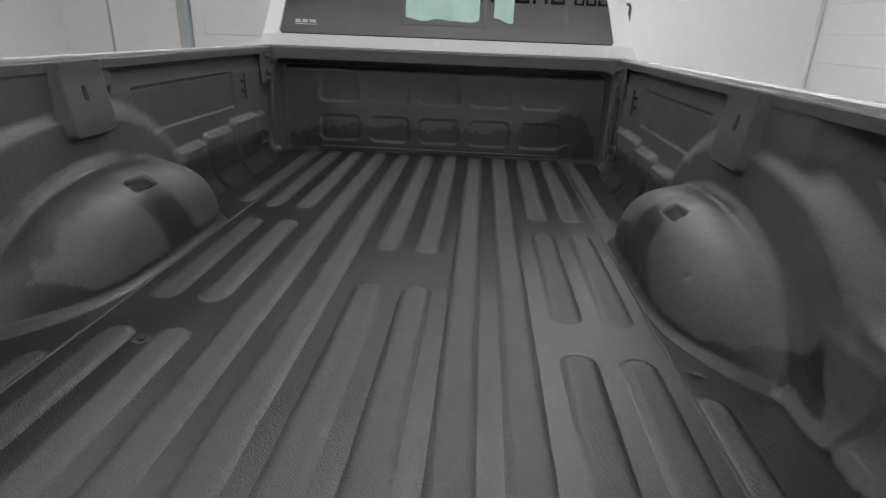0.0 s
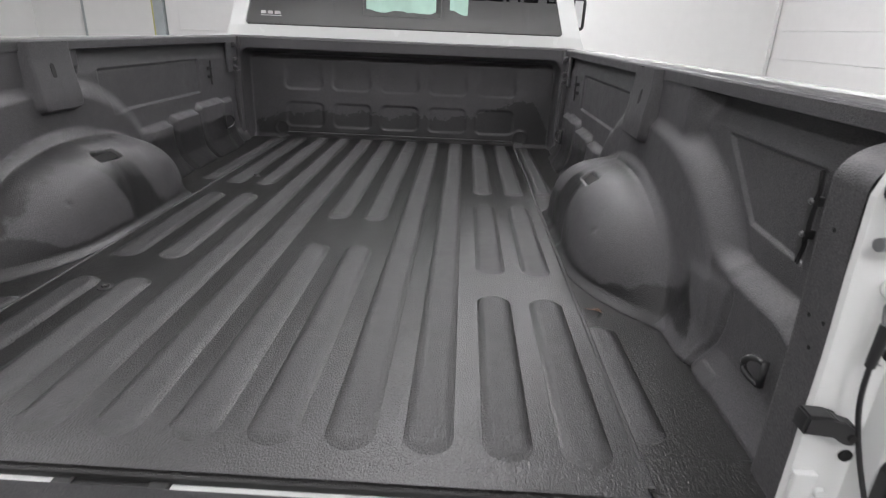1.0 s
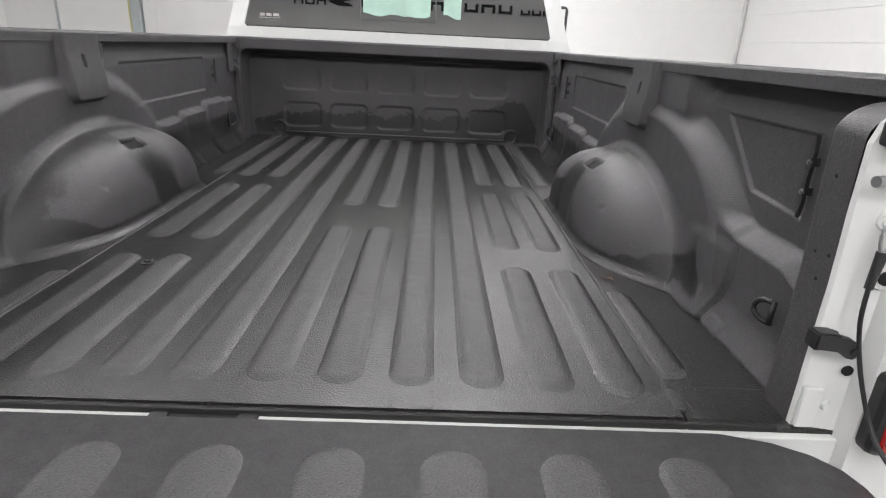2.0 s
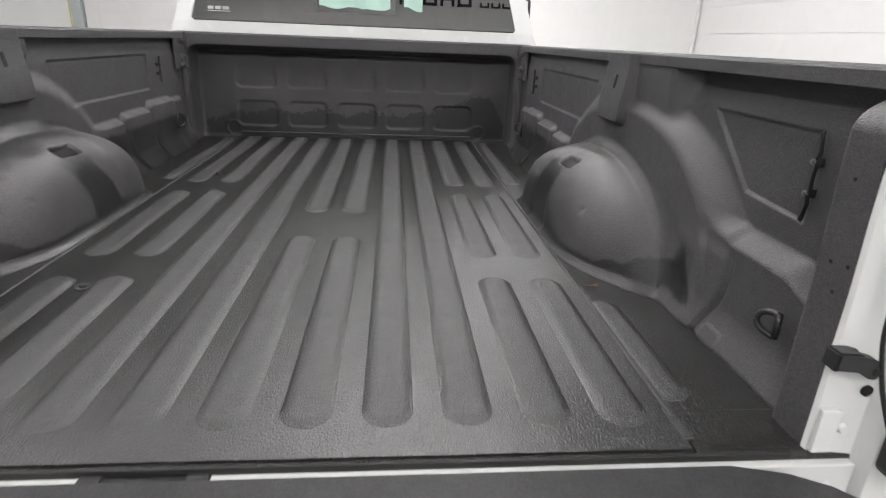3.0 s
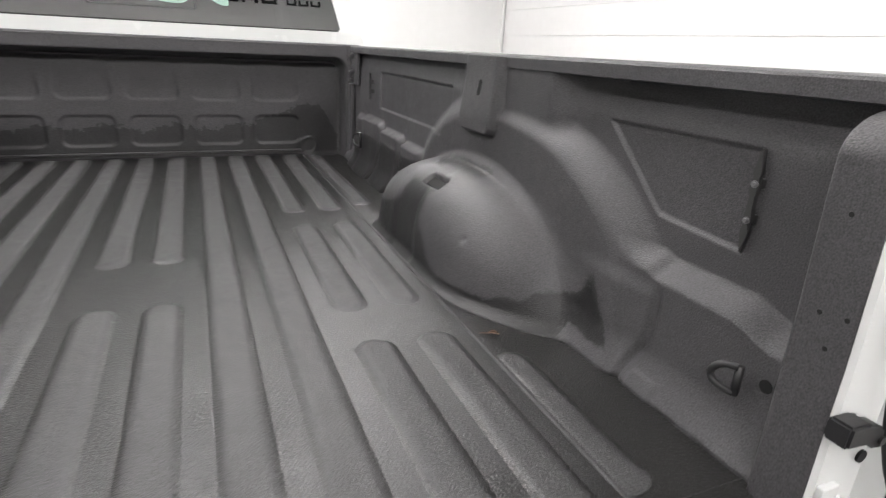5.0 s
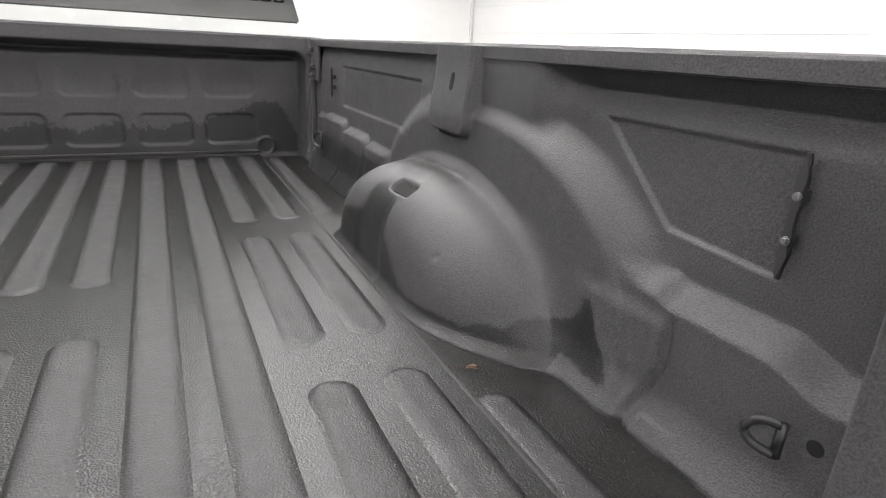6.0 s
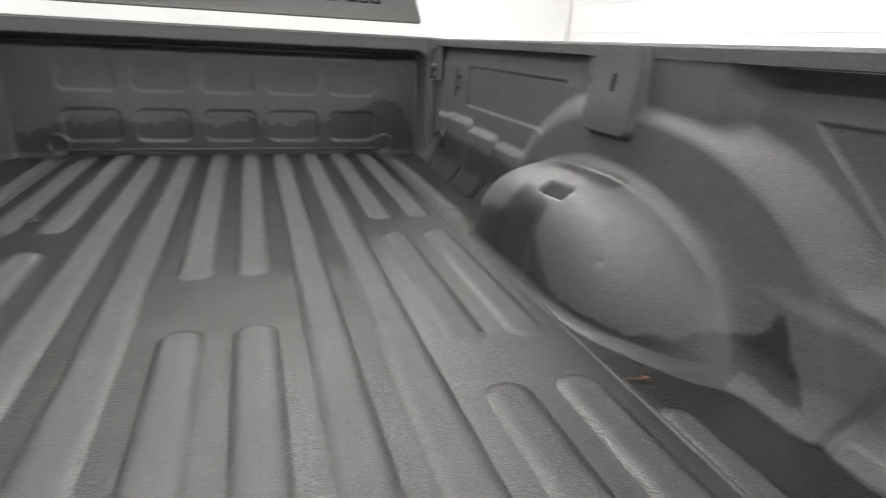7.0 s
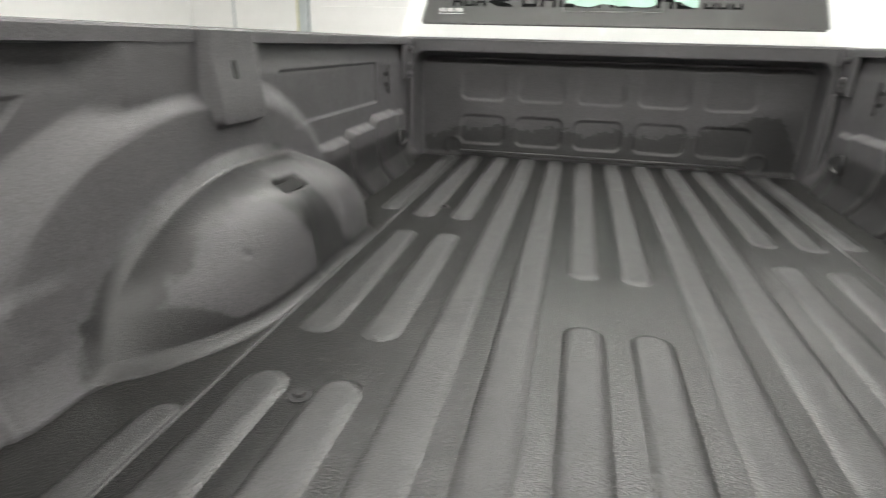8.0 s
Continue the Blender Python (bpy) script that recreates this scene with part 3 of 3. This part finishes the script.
for i in range(5):
    cx = -0.012 + (i - 2) * 0.243
    for z0, z1 in ((0.936, 1.068), (1.122, 1.40)):
        d = rbox(Xb, Zb, cx - 0.102, cx + 0.102, z0, z1, 0.036)
        Yb = Yb + np.where(deep, 0.007 * (1 - sstep(-0.013, 0.0, d)) * (1 - (0.75 * sstep(1.16, 1.2, Zb) * sstep(-0.03, 0.0, np.abs(Xb - cx) - 0.102) + 0 * Zb)) * (1 - sstep(1.165, 1.285, Zb)), 0)
for cx in (-0.622, 0.61):
    r = np.hypot(Xb - cx, Zb - 0.930)
    Yb = Yb - np.where(deep, 0.004 * np.exp(-((r - 0.034) / 0.005) ** 2), 0)
# shadowed channel behind the header, its lower edge following the panels
Yb = Yb + np.where(deep | (inside < -0.005), 0.024 * sstep(-0.012, 0.014, Zb - 1.281 - 0.002 * np.cos((Xb + 0.012) * math.tau / 0.243)) * (1 - sstep(-0.03, -0.01, inside)), 0)
Yb = Yb - 0.012 * np.clip((0.905 - Zb) / 0.02, 0, 1) ** 2
rim = 1.016 + 0.012 * np.sin(Xb * 26) + 0.055 * sstep(0.33, 0.46, Xb) + 0.05 * sstep(0.5, 0.64, Xb) - 0.16 * sstep(0.66, 0.76, Xb) - 0.05 * sstep(-0.58, -0.70, Xb)
bulkhead = sheet("bulkhead", np.stack([Xb, Yb, Zb], -1), LINER_RAGGED, truck, "front bed wall with ten pressed panels in dark liner", np.minimum(rim - Zb, 0.75 - np.abs(Xb)))
part("sill_bar", box(-0.59, 0.575, SHEET - 0.016, SHEET + 0.004, 0.906, 0.914, 0.002), LINER_RIB, bulkhead)
part("header_cap", prism([(BY - 0.002, 1.366), (BY + 0.002, 1.373), (BY + 0.1, 1.375), (BY + 0.1, 1.355), (BY + 0.02, 1.355)], -0.83, 0.83, "x"), LINER_DRY, bulkhead)
for s in (-1, 1):
    # corner plates with their bolts
    a, b = sorted((s * 0.796, s * 0.786))
    plate = part("corner_plate", box(a, b, 2.16, BY - 0.004, 1.214, 1.362, 0.003), LINER_DRY, truck, "bolted corner plate in dark liner")
    for z in (1.332, 1.266, 1.232):
        bm = rod((s * 0.787, 2.225, z), (s * 0.772, 2.225, z), 0.012, 6)
        rod((s * 0.773, 2.225, z), (s * 0.766, 2.225, z), 0.006, 10, bm=bm)
        part("bolt", bm, LINER_DRY, plate)
    a, b = sorted((s * 0.77, s * 0.83))
    part("corner_cap", box(a, b, BY - 0.006, BY + 0.01, 1.308, 1.371, 0.003), LINER_DRY, truck)
    # channel at the wall's front corner
    a, b = sorted((s * 0.80, s * 0.775))
    part("corner_channel", box(a, b, BY - 0.03, BY + 0.005, 0.90, 1.216, 0.006), LINER_DRY, truck)


# cleats on the bed sides
def cleat(s, x, y, z, k=1.0, bolts=None):
    ob = new("tie_down_cleat")
    ob.parent = truck
    tagged(ob, "black cast cleat held by two bolts")
    prof = [(0.002, 0.060), (0.0035, 0.054), (0.0035, 0.034), (0.005, 0.026), (0.005, 0.016), (0.0035, 0.006)]
    prof = prof + [(u, -v) for u, v in prof[::-1]]
    prof = [(y + u * k, z + v * k) for u, v in prof] + [(y - u * k, z + v * k) for u, v in prof[::-1]]
    a, b = sorted((s * (x - 0.014), s * (x - 0.021)))
    bm = prism(prof, a, b, "x")
    bmesh.ops.bevel(bm, geom=[e for e in bm.edges if abs(e.verts[0].co.x - e.verts[1].co.x) < 1e-6], offset=0.002, segments=2, affect="EDGES")
    part("bar", bm, CAST, ob)
    for dz in (0.021 * k, -0.021 * k):
        a, b = sorted((s * (x + 0.014), s * (x - 0.015)))
        part("foot", box(a, b, y - 0.0045, y + 0.0045, z + dz - 0.007, z + dz + 0.007, 0.002), CAST, ob)
        bm = rod((s * (x - 0.020), y, z + dz), (s * (x - 0.0222), y, z + dz), 0.0052, 16, 0.0048)
        rod((s * (x - 0.022), y, z + dz), (s * (x - 0.0245), y, z + dz), 0.0036, 16, 0.0028, bm)
        part("bolt", bm, bolts or BOLT, ob, "" if bolts else "grey steel bolt head")
    return ob


# rings low on the bed sides
def ring(s, x, y, z, k=1.0):
    pts = [(0.0, 0.028), (0.018, 0.027), (0.036, 0.018), (0.046, 0.0), (0.040, -0.016), (0.022, -0.025), (0.0, -0.027)]
    P = arc_points([(s * (x - 0.006 - 0.35 * u * k), y + u * k, z + v * k) for u, v in pts], 5)
    bm = tube(P, 0.005, 10)
    rod((s * (x - 0.004), y, z + 0.031 * k), (s * (x - 0.004), y, z - 0.031 * k), 0.0055, 10, bm=bm)
    return part("tie_down_ring", bm, BLACK, truck, "black steel tie-down ring", True)


for s in (-1, 1):
    cleat(s, 0.820, 0.236, 1.214, 1.15)
    cleat(s, 0.802, 1.965, 1.225, 0.85, LINER_DRY)
    ring(s, 0.756, 0.160, 1.003, 0.66)
    ring(s, 0.757, 2.0, 1.010, 1.0)
    part("wall_hole", rod((s * 0.79, 0.136, 1.004), (s * (0.799 - float(side_inset(np.array(0.136), np.array(1.004)))), 0.136, 1.004), 0.009, 16), HOLE, truck)

# painted jambs at the tailgate opening
for s in (-1, 1):
    out = [(0.734, 0.0375), (0.737, 0.031), (0.80, 0.026), (0.81, 0.0), (0.965, -0.005), (0.985, 0.02), (0.99, 0.10), (0.80, 0.10), (0.738, 0.0378)]
    bm = bmesh.new()
    A = [[bm.verts.new((s * (x + dx * (0.985 - x)), y, z)) for x, y in out] for z, dx in ((0.56, 0), (1.10, 0), (1.15, -0.006), (1.21, -0.016), (1.30, -0.022), (1.325, 0.01), (1.338, 0.07), (1.345, 0.2))]
    for P, Q in zip(A, A[1:]):
        for k in range(len(out)):
            bm.faces.new((P[k], P[(k + 1) % len(out)], Q[(k + 1) % len(out)], Q[k]))
    bm.faces.new(A[0])
    bm.faces.new(A[-1][::-1])
    jamb = part("tailgate_jamb", bm, PAINT, truck, "white painted tailgate jamb")

    def on(x, z, d=0.0):
        """A place on the painted jamb at height z, d behind it."""
        return (s * x, 0.030 - (x - 0.737) * 0.08 - d, z)

    a, b = sorted((s * 0.734, s * 0.80))
    br = part("latch_bracket", box(a, b, 0.0, 0.031, 1.298, 1.332, 0.006), BLACK, truck, "black plastic bracket with a round hole")
    part("bracket_hole", rod((s * 0.758, 0.002, 1.315), (s * 0.758, -0.0015, 1.315), 0.010, 16), HOLE, br)
    st = part("latch_striker", rod((s * 0.786, 0.018, 1.258), (s * 0.736, 0.006, 1.258), 0.006, 18), BLACK, truck, "dark latch pin with a steel head")
    part("pin_head", rod((s * 0.738, 0.0065, 1.258), (s * 0.728, 0.004, 1.258), 0.0075, 20, 0.007), ZINC, st, "grey steel head")
    stud = part("cable_stud", rod(on(0.776, 1.203), on(0.774, 1.203, 0.006), 0.0125, 24, 0.011), NYLON, truck, "white washer and stud")
    part("stud_head", rod(on(0.774, 1.203, 0.005), on(0.769, 1.203, 0.022), 0.0065, 20), NYLON, stud)
    # cable that holds the tailgate
    cable = new("tailgate_cable")
    cable.parent = truck
    tagged(cable, "black sheathed tailgate cable with a steel eye")
    ex, ey, ez = on(0.771, 1.203, 0.017)
    eye = [(ex + s * 0.0085 * math.sin(t), ey, ez - 0.010 + (0.011 * math.cos(t) if math.cos(t) > 0 else 0.028 * math.cos(t))) for t in np.linspace(0, math.tau, 18, endpoint=False)]
    part("eye", tube(eye, 0.0024, 8, True), ZINC, cable, "grey steel eye", True)
    part("ferrule", rod((s * 0.771, ey, 1.166), (s * 0.768, ey, 1.115), 0.0072, 14, 0.0055), BLACK, cable)
    part("cord", tube(arc_points([(s * 0.768, ey, 1.12), (s * 0.772, ey - 0.002, 1.06), (s * 0.792, ey - 0.012, 0.98), (s * 0.806, -0.04, 0.91), (s * 0.797, -0.12, 0.896), (s * 0.785, -0.25, 0.895)], 6), 0.0032, 8), BLACK, cable, smooth=True)
    hb = part("round_grommet", rod(on(0.796, 1.126), on(0.796, 1.126, 0.004), 0.019, 24, 0.017), PAINT, truck)
    part("grommet_hole", rod(on(0.796, 1.126, 0.003), on(0.796, 1.126, 0.006), 0.010, 20), HOLE, hb)
    # guide block low on the jamb
    prof = [(s * 0.722, 1.012), (s * 0.724, 1.048), (s * 0.76, 1.046), (s * 0.775, 1.034), (s * 0.797, 1.028), (s * 0.797, 0.994), (s * 0.778, 0.998), (s * 0.765, 1.016), (s * 0.745, 1.014)]
    prof = [(s * (0.718 + (abs(u) - 0.722) * 0.85), 1.048 - (1.048 - v) * 0.74) for u, v in prof]
    bm = prism(prof, 0.032, 0.006, "y")
    bmesh.ops.bevel(bm, geom=bm.edges[:], offset=0.003, segments=2, affect="EDGES")
    hk = part("guide_block", bm, BLACK, truck, "black plastic tailgate guide block")
    part("guide_bolt", rod((s * 0.774, 0.007, 1.022), (s * 0.774, 0.003, 1.022), 0.005, 12), RUBBER, hk)
    part("jamb_hole", rod(on(0.79, 0.982), on(0.79, 0.982, 0.003), 0.008, 16), HOLE, jamb)
    part("jamb_bolt", rod(on(0.776, 0.922), on(0.776, 0.922, 0.005), 0.008, 14, 0.006), PAINT, jamb)
    part("jamb_plate", box(*sorted((s * 0.738, s * 0.766)), 0.022, 0.031, 0.885, 0.952, 0.002), PAINT, jamb)
    # tail lamp
    a, b = sorted((s * 0.812, s * 0.992))
    lampb = part("tail_light", box(a, b, -0.030, 0.01, 0.875, 1.0, 0.012), BLACK, truck, "red tail lamp in a black bezel")
    a, b = sorted((s * 0.822, s * 0.985))
    part("lens", box(a, b, -0.036, -0.024, 0.884, 0.990, 0.005), RED, lampb, "red lens")

# sill behind the bed floor and the lowered tailgate
part("rear_sill", box(-0.80, 0.80, 0.012, 0.0285, 0.80, 0.8725, 0.002), PAINT, truck, "white painted sill")
part("bumper", box(-0.98, 0.98, -0.16, 0.04, 0.52, 0.70, 0.03, 3), STEEL, truck, "plain bright rear bumper")
gate = new("tailgate")
gate.parent = truck
tagged(gate, "lowered tailgate, liner-covered inside and white outside")
outl = [(-0.772, -0.535), (-0.757, -0.56), (0.757, -0.56), (0.772, -0.535), (0.772, -0.09), (0.762, -0.055), (0.735, -0.025), (0.69, 0.0), (0.62, 0.011), (-0.62, 0.011), (-0.69, 0.0), (-0.735, -0.025), (-0.762, -0.055), (-0.772, -0.09)]
bm = prism(outl, 0.81, 0.878, "z")
bmesh.ops.bevel(bm, geom=[e for e in bm.edges if abs(e.verts[0].co.z - e.verts[1].co.z) < 1e-6 and e.verts[0].co.z > 0.83], offset=0.006, segments=3, affect="EDGES")
part("inner_panel", bm, LINER_GATE, gate, "ribbed inner panel in dark liner", True)
part("outer_skin", prism([(x * 1.005, y * 1.002) for x, y in outl], 0.785, 0.81, "z"), PAINT, gate, "white outer skin")
part("top_cap", box(-0.765, 0.765, -0.588, -0.557, 0.777, 0.886, 0.012, 3), LINER_GATE, gate, "dark grey liner cap along the top edge")
me = rib(-0.48, -0.035, 0.10, 0.0045)
for i in range(8):
    ob = new("gate_rib", me)
    ob.parent = gate
    ob.location = ((i - 3.5) * 0.155, 0, 0.877)
bm = box(-0.19, -0.055, -0.004, 0.0275, 0.855, 0.8735, 0.003)
for x0, x1 in ((-0.20, -0.172), (-0.075, -0.045)):
    box(x0, x1, -0.006, 0.0285, 0.855, 0.8775, 0.004, bm=bm)
for x in (-0.15, -0.125, -0.098):
    rod((x, 0.012, 0.870), (x, 0.012, 0.877), 0.006, 10, bm=bm)
part("hinge", bm, RUBBER, gate, "black hinge strap with bolt heads")

# cab: rear wall with the window, then the shell ahead of it
CY = 2.44
cab = new("cab")
cab.parent = truck
tagged(cab, "white painted cab")


def lean(z):
    return CY + max(0.0, z - 1.42) * math.tan(radians(6))


WB, WT = 1.4255, 1.91
bm = bmesh.new()
outer = [(-0.90, 0.75), (0.90, 0.75), (0.90, 1.36), (0.872, 1.42), (0.70, 2.0), (0.62, 2.06), (-0.62, 2.06), (-0.70, 2.0), (-0.872, 1.42), (-0.90, 1.36)]
inner = [(-0.793, WB + 0.012), (-0.783, WB), (0.771, WB), (0.781, WB + 0.012), (0.66, WT - 0.03), (0.62, WT), (-0.63, WT), (-0.675, WT - 0.03)]


def ring_verts(pts, dy):
    return [bm.verts.new((x, lean(z) + dy, z)) for x, z in pts]


oA, iA, oB, iB = ring_verts(outer, 0), ring_verts(inner, 0), ring_verts(outer, 0.06), ring_verts(inner, 0.02)
E_o = [bm.edges.new((oA[k], oA[(k + 1) % len(oA)])) for k in range(len(oA))]
E_i = [bm.edges.new((iA[k], iA[(k + 1) % len(iA)])) for k in range(len(iA))]
bmesh.ops.triangle_fill(bm, edges=E_o + E_i, use_beauty=True)
for k in range(len(oA)):
    bm.faces.new((oA[k], oA[(k + 1) % len(oA)], oB[(k + 1) % len(oA)], oB[k]))
for k in range(len(iA)):
    bm.faces.new((iA[k], iA[(k + 1) % len(iA)], iB[(k + 1) % len(iA)], iB[k]))
part("rear_wall", bm, PAINT, cab, "white painted cab back")
bm = bmesh.new()
f = bm.faces.new([bm.verts.new((x, lean(z) + 0.014, z)) for x, z in [(u * 1.006, v + (0.004 if v > 1.7 else -0.004)) for u, v in inner]])
r = bmesh.ops.extrude_face_region(bm, geom=[f])
for v in r["geom"]:
    if isinstance(v, bmesh.types.BMVert):
        v.co.y += 0.004
rear_window = part("rear_window", bm, TINTED, truck, "dark tinted rear window")
rear_window.visible_shadow = False
part("lower_seal", box(-0.783, 0.771, lean(WB) + 0.004, lean(WB) + 0.016, WB - 0.002, WB + 0.006, 0.002), RUBBER, rear_window)
for k, wdt in enumerate((0.03, 0.03, 0.035)):
    x = -0.715 + k * 0.034
    part("decal", box(x, x + wdt * 0.85, lean(1.483) + 0.010, lean(1.483) + 0.0125, 1.477, 1.491), STICKER, rear_window, "pale decal bars")
part("decal_line", box(-0.717, -0.612, lean(1.47) + 0.010, lean(1.47) + 0.0125, 1.468, 1.4715), STICKER, rear_window)
# middle sash of the rear window, and the pale green film taped over it
for x0, x1, z0, z1 in ((-0.205, 0.185, 1.483, 1.4865), (-0.205, -0.199, 1.483, 1.90), (0.179, 0.185, 1.483, 1.90)):
    bm = bmesh.new()
    q = [(x0, z0), (x1, z0), (x1, z1), (x0, z1)]
    A, B = [bm.verts.new((x, lean(z) + 0.0135, z)) for x, z in q], [bm.verts.new((x, lean(z) + 0.0105, z)) for x, z in q]
    for k in range(4):
        bm.faces.new((A[k], A[(k + 1) % 4], B[(k + 1) % 4], B[k]))
    bm.faces.new(A)
    bm.faces.new(B[::-1])
    part("sash", bm, SASH, rear_window)
rng = random.Random(4)
for x0, x1 in ((-0.19, 0.155), (0.222, 0.312)):
    n = max(4, int((x1 - x0) / 0.022))
    q = [(x0 + (x1 - x0) * k / n, 1.508 + rng.uniform(-0.007, 0.007) + (0.012 if k in (0, 1) else 0)) for k in range(n + 1)] + [(x1, 1.88), (x0, 1.88)]
    bm = bmesh.new()
    A, B = [bm.verts.new((x, lean(z) + 0.0136, z)) for x, z in q], [bm.verts.new((x, lean(z) + 0.0126, z)) for x, z in q]
    for k in range(len(q)):
        bm.faces.new((A[k], A[(k + 1) % len(q)], B[(k + 1) % len(q)], B[k]))
    bm.faces.new(A)
    bm.faces.new(B[::-1])
    part("film", bm, FILM, rear_window, "pale green film with a torn lower edge")
# shell
L = lambda pts, y0, y1: prism(pts, y0, y1, "y")
roof = [(-0.70, 2.0), (-0.62, 2.06), (0.62, 2.06), (0.70, 2.0), (0.68, 1.98), (0.61, 2.03), (-0.61, 2.03), (-0.68, 1.98)]
part("roof", L(roof, CY + 0.08, CY + 1.75), PAINT, cab)
for s in (-1, 1):
    sidep = [(s * 0.90, 0.55), (s * 0.91, 1.36), (s * 0.875, 1.42), (s * 0.70, 2.0), (s * 0.68, 1.98), (s * 0.85, 1.42), (s * 0.88, 1.35), (s * 0.87, 0.55)]
    part("cab_side", L(sidep, CY + 0.07, CY + 1.75), PAINT, cab)
    part("front_pillar", tube([(s * 0.69, CY + 1.74, 1.99), (s * 0.84, CY + 2.35, 1.40)], 0.035, 10), PAINT, cab, smooth=True)
    part("front_side", box(*sorted((s * 0.90, s * 0.86)), CY + 1.75, CY + 3.6, 0.55, 1.34, 0.03, 3), PAINT, cab)
part("hood", box(-0.88, 0.88, CY + 2.3, CY + 3.6, 1.22, 1.36, 0.05, 3), PAINT, cab, "white hood")
part("grille", box(-0.86, 0.86, CY + 3.55, CY + 3.66, 0.6, 1.25, 0.03), BLACK, cab)
part("cab_floor", box(-0.86, 0.86, CY + 0.07, CY + 3.55, 0.55, 0.62), RUBBER, cab)
part("dashboard", box(-0.84, 0.84, CY + 1.75, CY + 2.3, 0.9, 1.36, 0.05, 3), RUBBER, cab)
bm = bmesh.new()
f = bm.faces.new([bm.verts.new(p) for p in ((-0.68, CY + 1.74, 2.0), (0.68, CY + 1.74, 2.0), (0.83, CY + 2.35, 1.38), (-0.83, CY + 2.35, 1.38))])
r = bmesh.ops.extrude_face_region(bm, geom=[f])
for v in r["geom"]:
    if isinstance(v, bmesh.types.BMVert):
        v.co.z += 0.006
ws = part("windshield", bm, WINDSHIELD, cab, "green tinted windshield")
ws.visible_shadow = False
for x in (-0.42, 0.42):
    st = part("front_seat", box(x - 0.25, x + 0.25, CY + 1.05, CY + 1.25, 0.62, 1.47, 0.06, 3), SEAT, truck, "dark cloth seat back")
    part("headrest", box(x - 0.13, x + 0.13, CY + 1.06, CY + 1.17, 1.5, 1.68, 0.04, 3), SEAT, st)
bs = part("rear_seat", box(-0.68, 0.68, CY + 0.18, CY + 0.36, 0.62, 1.43, 0.06, 3), SEAT, truck, "dark cloth rear bench")

# door mirror
mir = part("door_mirror", box(0.985, 1.075, 3.42, 3.52, 1.46, 1.66, 0.03, 3), BLACK, truck, "black door mirror")
part("mirror_glass", box(0.997, 1.05, 3.412, 3.425, 1.48, 1.64, 0.004), MIRROR, mir, "mirror glass")
part("mirror_arm", rod((0.90, 3.5, 1.52), (1.0, 3.5, 1.53), 0.025), BLACK, mir)

# wheels
for s in (-1, 1):
    for y in (0.955, 4.95):
        w = new("wheel")
        w.parent = truck
        a, b = s * 0.66, s * 0.93
        prof = [(0.25, 0.0), (0.37, 0.005), (0.40, 0.03), (0.405, 0.08), (0.405, 0.19), (0.40, 0.24), (0.37, 0.265), (0.25, 0.27)]
        bm = bmesh.new()
        n = 40
        R = [[bm.verts.new((a + s * d, y + r0 * math.cos(k * math.tau / n), 0.405 + r0 * math.sin(k * math.tau / n))) for r0, d in prof] for k in range(n)]
        for k in range(n):
            for j in range(len(prof)):
                bm.faces.new((R[k][j], R[k][(j + 1) % len(prof)], R[(k + 1) % n][(j + 1) % len(prof)], R[(k + 1) % n][j]))
        part("tyre", bm, RUBBER, w, "black rubber tyre", True)
        part("rim", rod((a + s * 0.08, y, 0.405), (a + s * 0.235, y, 0.405), 0.252, 32, 0.24), ZINC, w, "grey metal rim")

# dry leaf on the bed floor
bm = bmesh.new()
pts = [(0, 0), (0.006, 0.006), (0.014, 0.008), (0.022, 0.004), (0.03, 0.0), (0.022, -0.005), (0.012, -0.007), (0.005, -0.004)]
lo = [bm.verts.new((u, v, 0.002 + 0.004 * math.sin(u * 120) + 0.3 * abs(v))) for u, v in pts]
bm.faces.new(lo)
r = bmesh.ops.extrude_face_region(bm, geom=bm.faces[:])
for v in r["geom"]:
    if isinstance(v, bmesh.types.BMVert):
        v.co.z += 0.001
rod((0.028, 0, 0.003), (0.045, 0.006, 0.004), 0.0012, 6, bm=bm)
leaf = part("leaf", bm, LEAF)
leaf.matrix_basis = pose(0.63, 0.552, FZ - 0.003, 0, 0, 150) @ Matrix.Scale(0.8, 4)
tagged(leaf, "small curled dry brown leaf on the bed floor", "leaf")
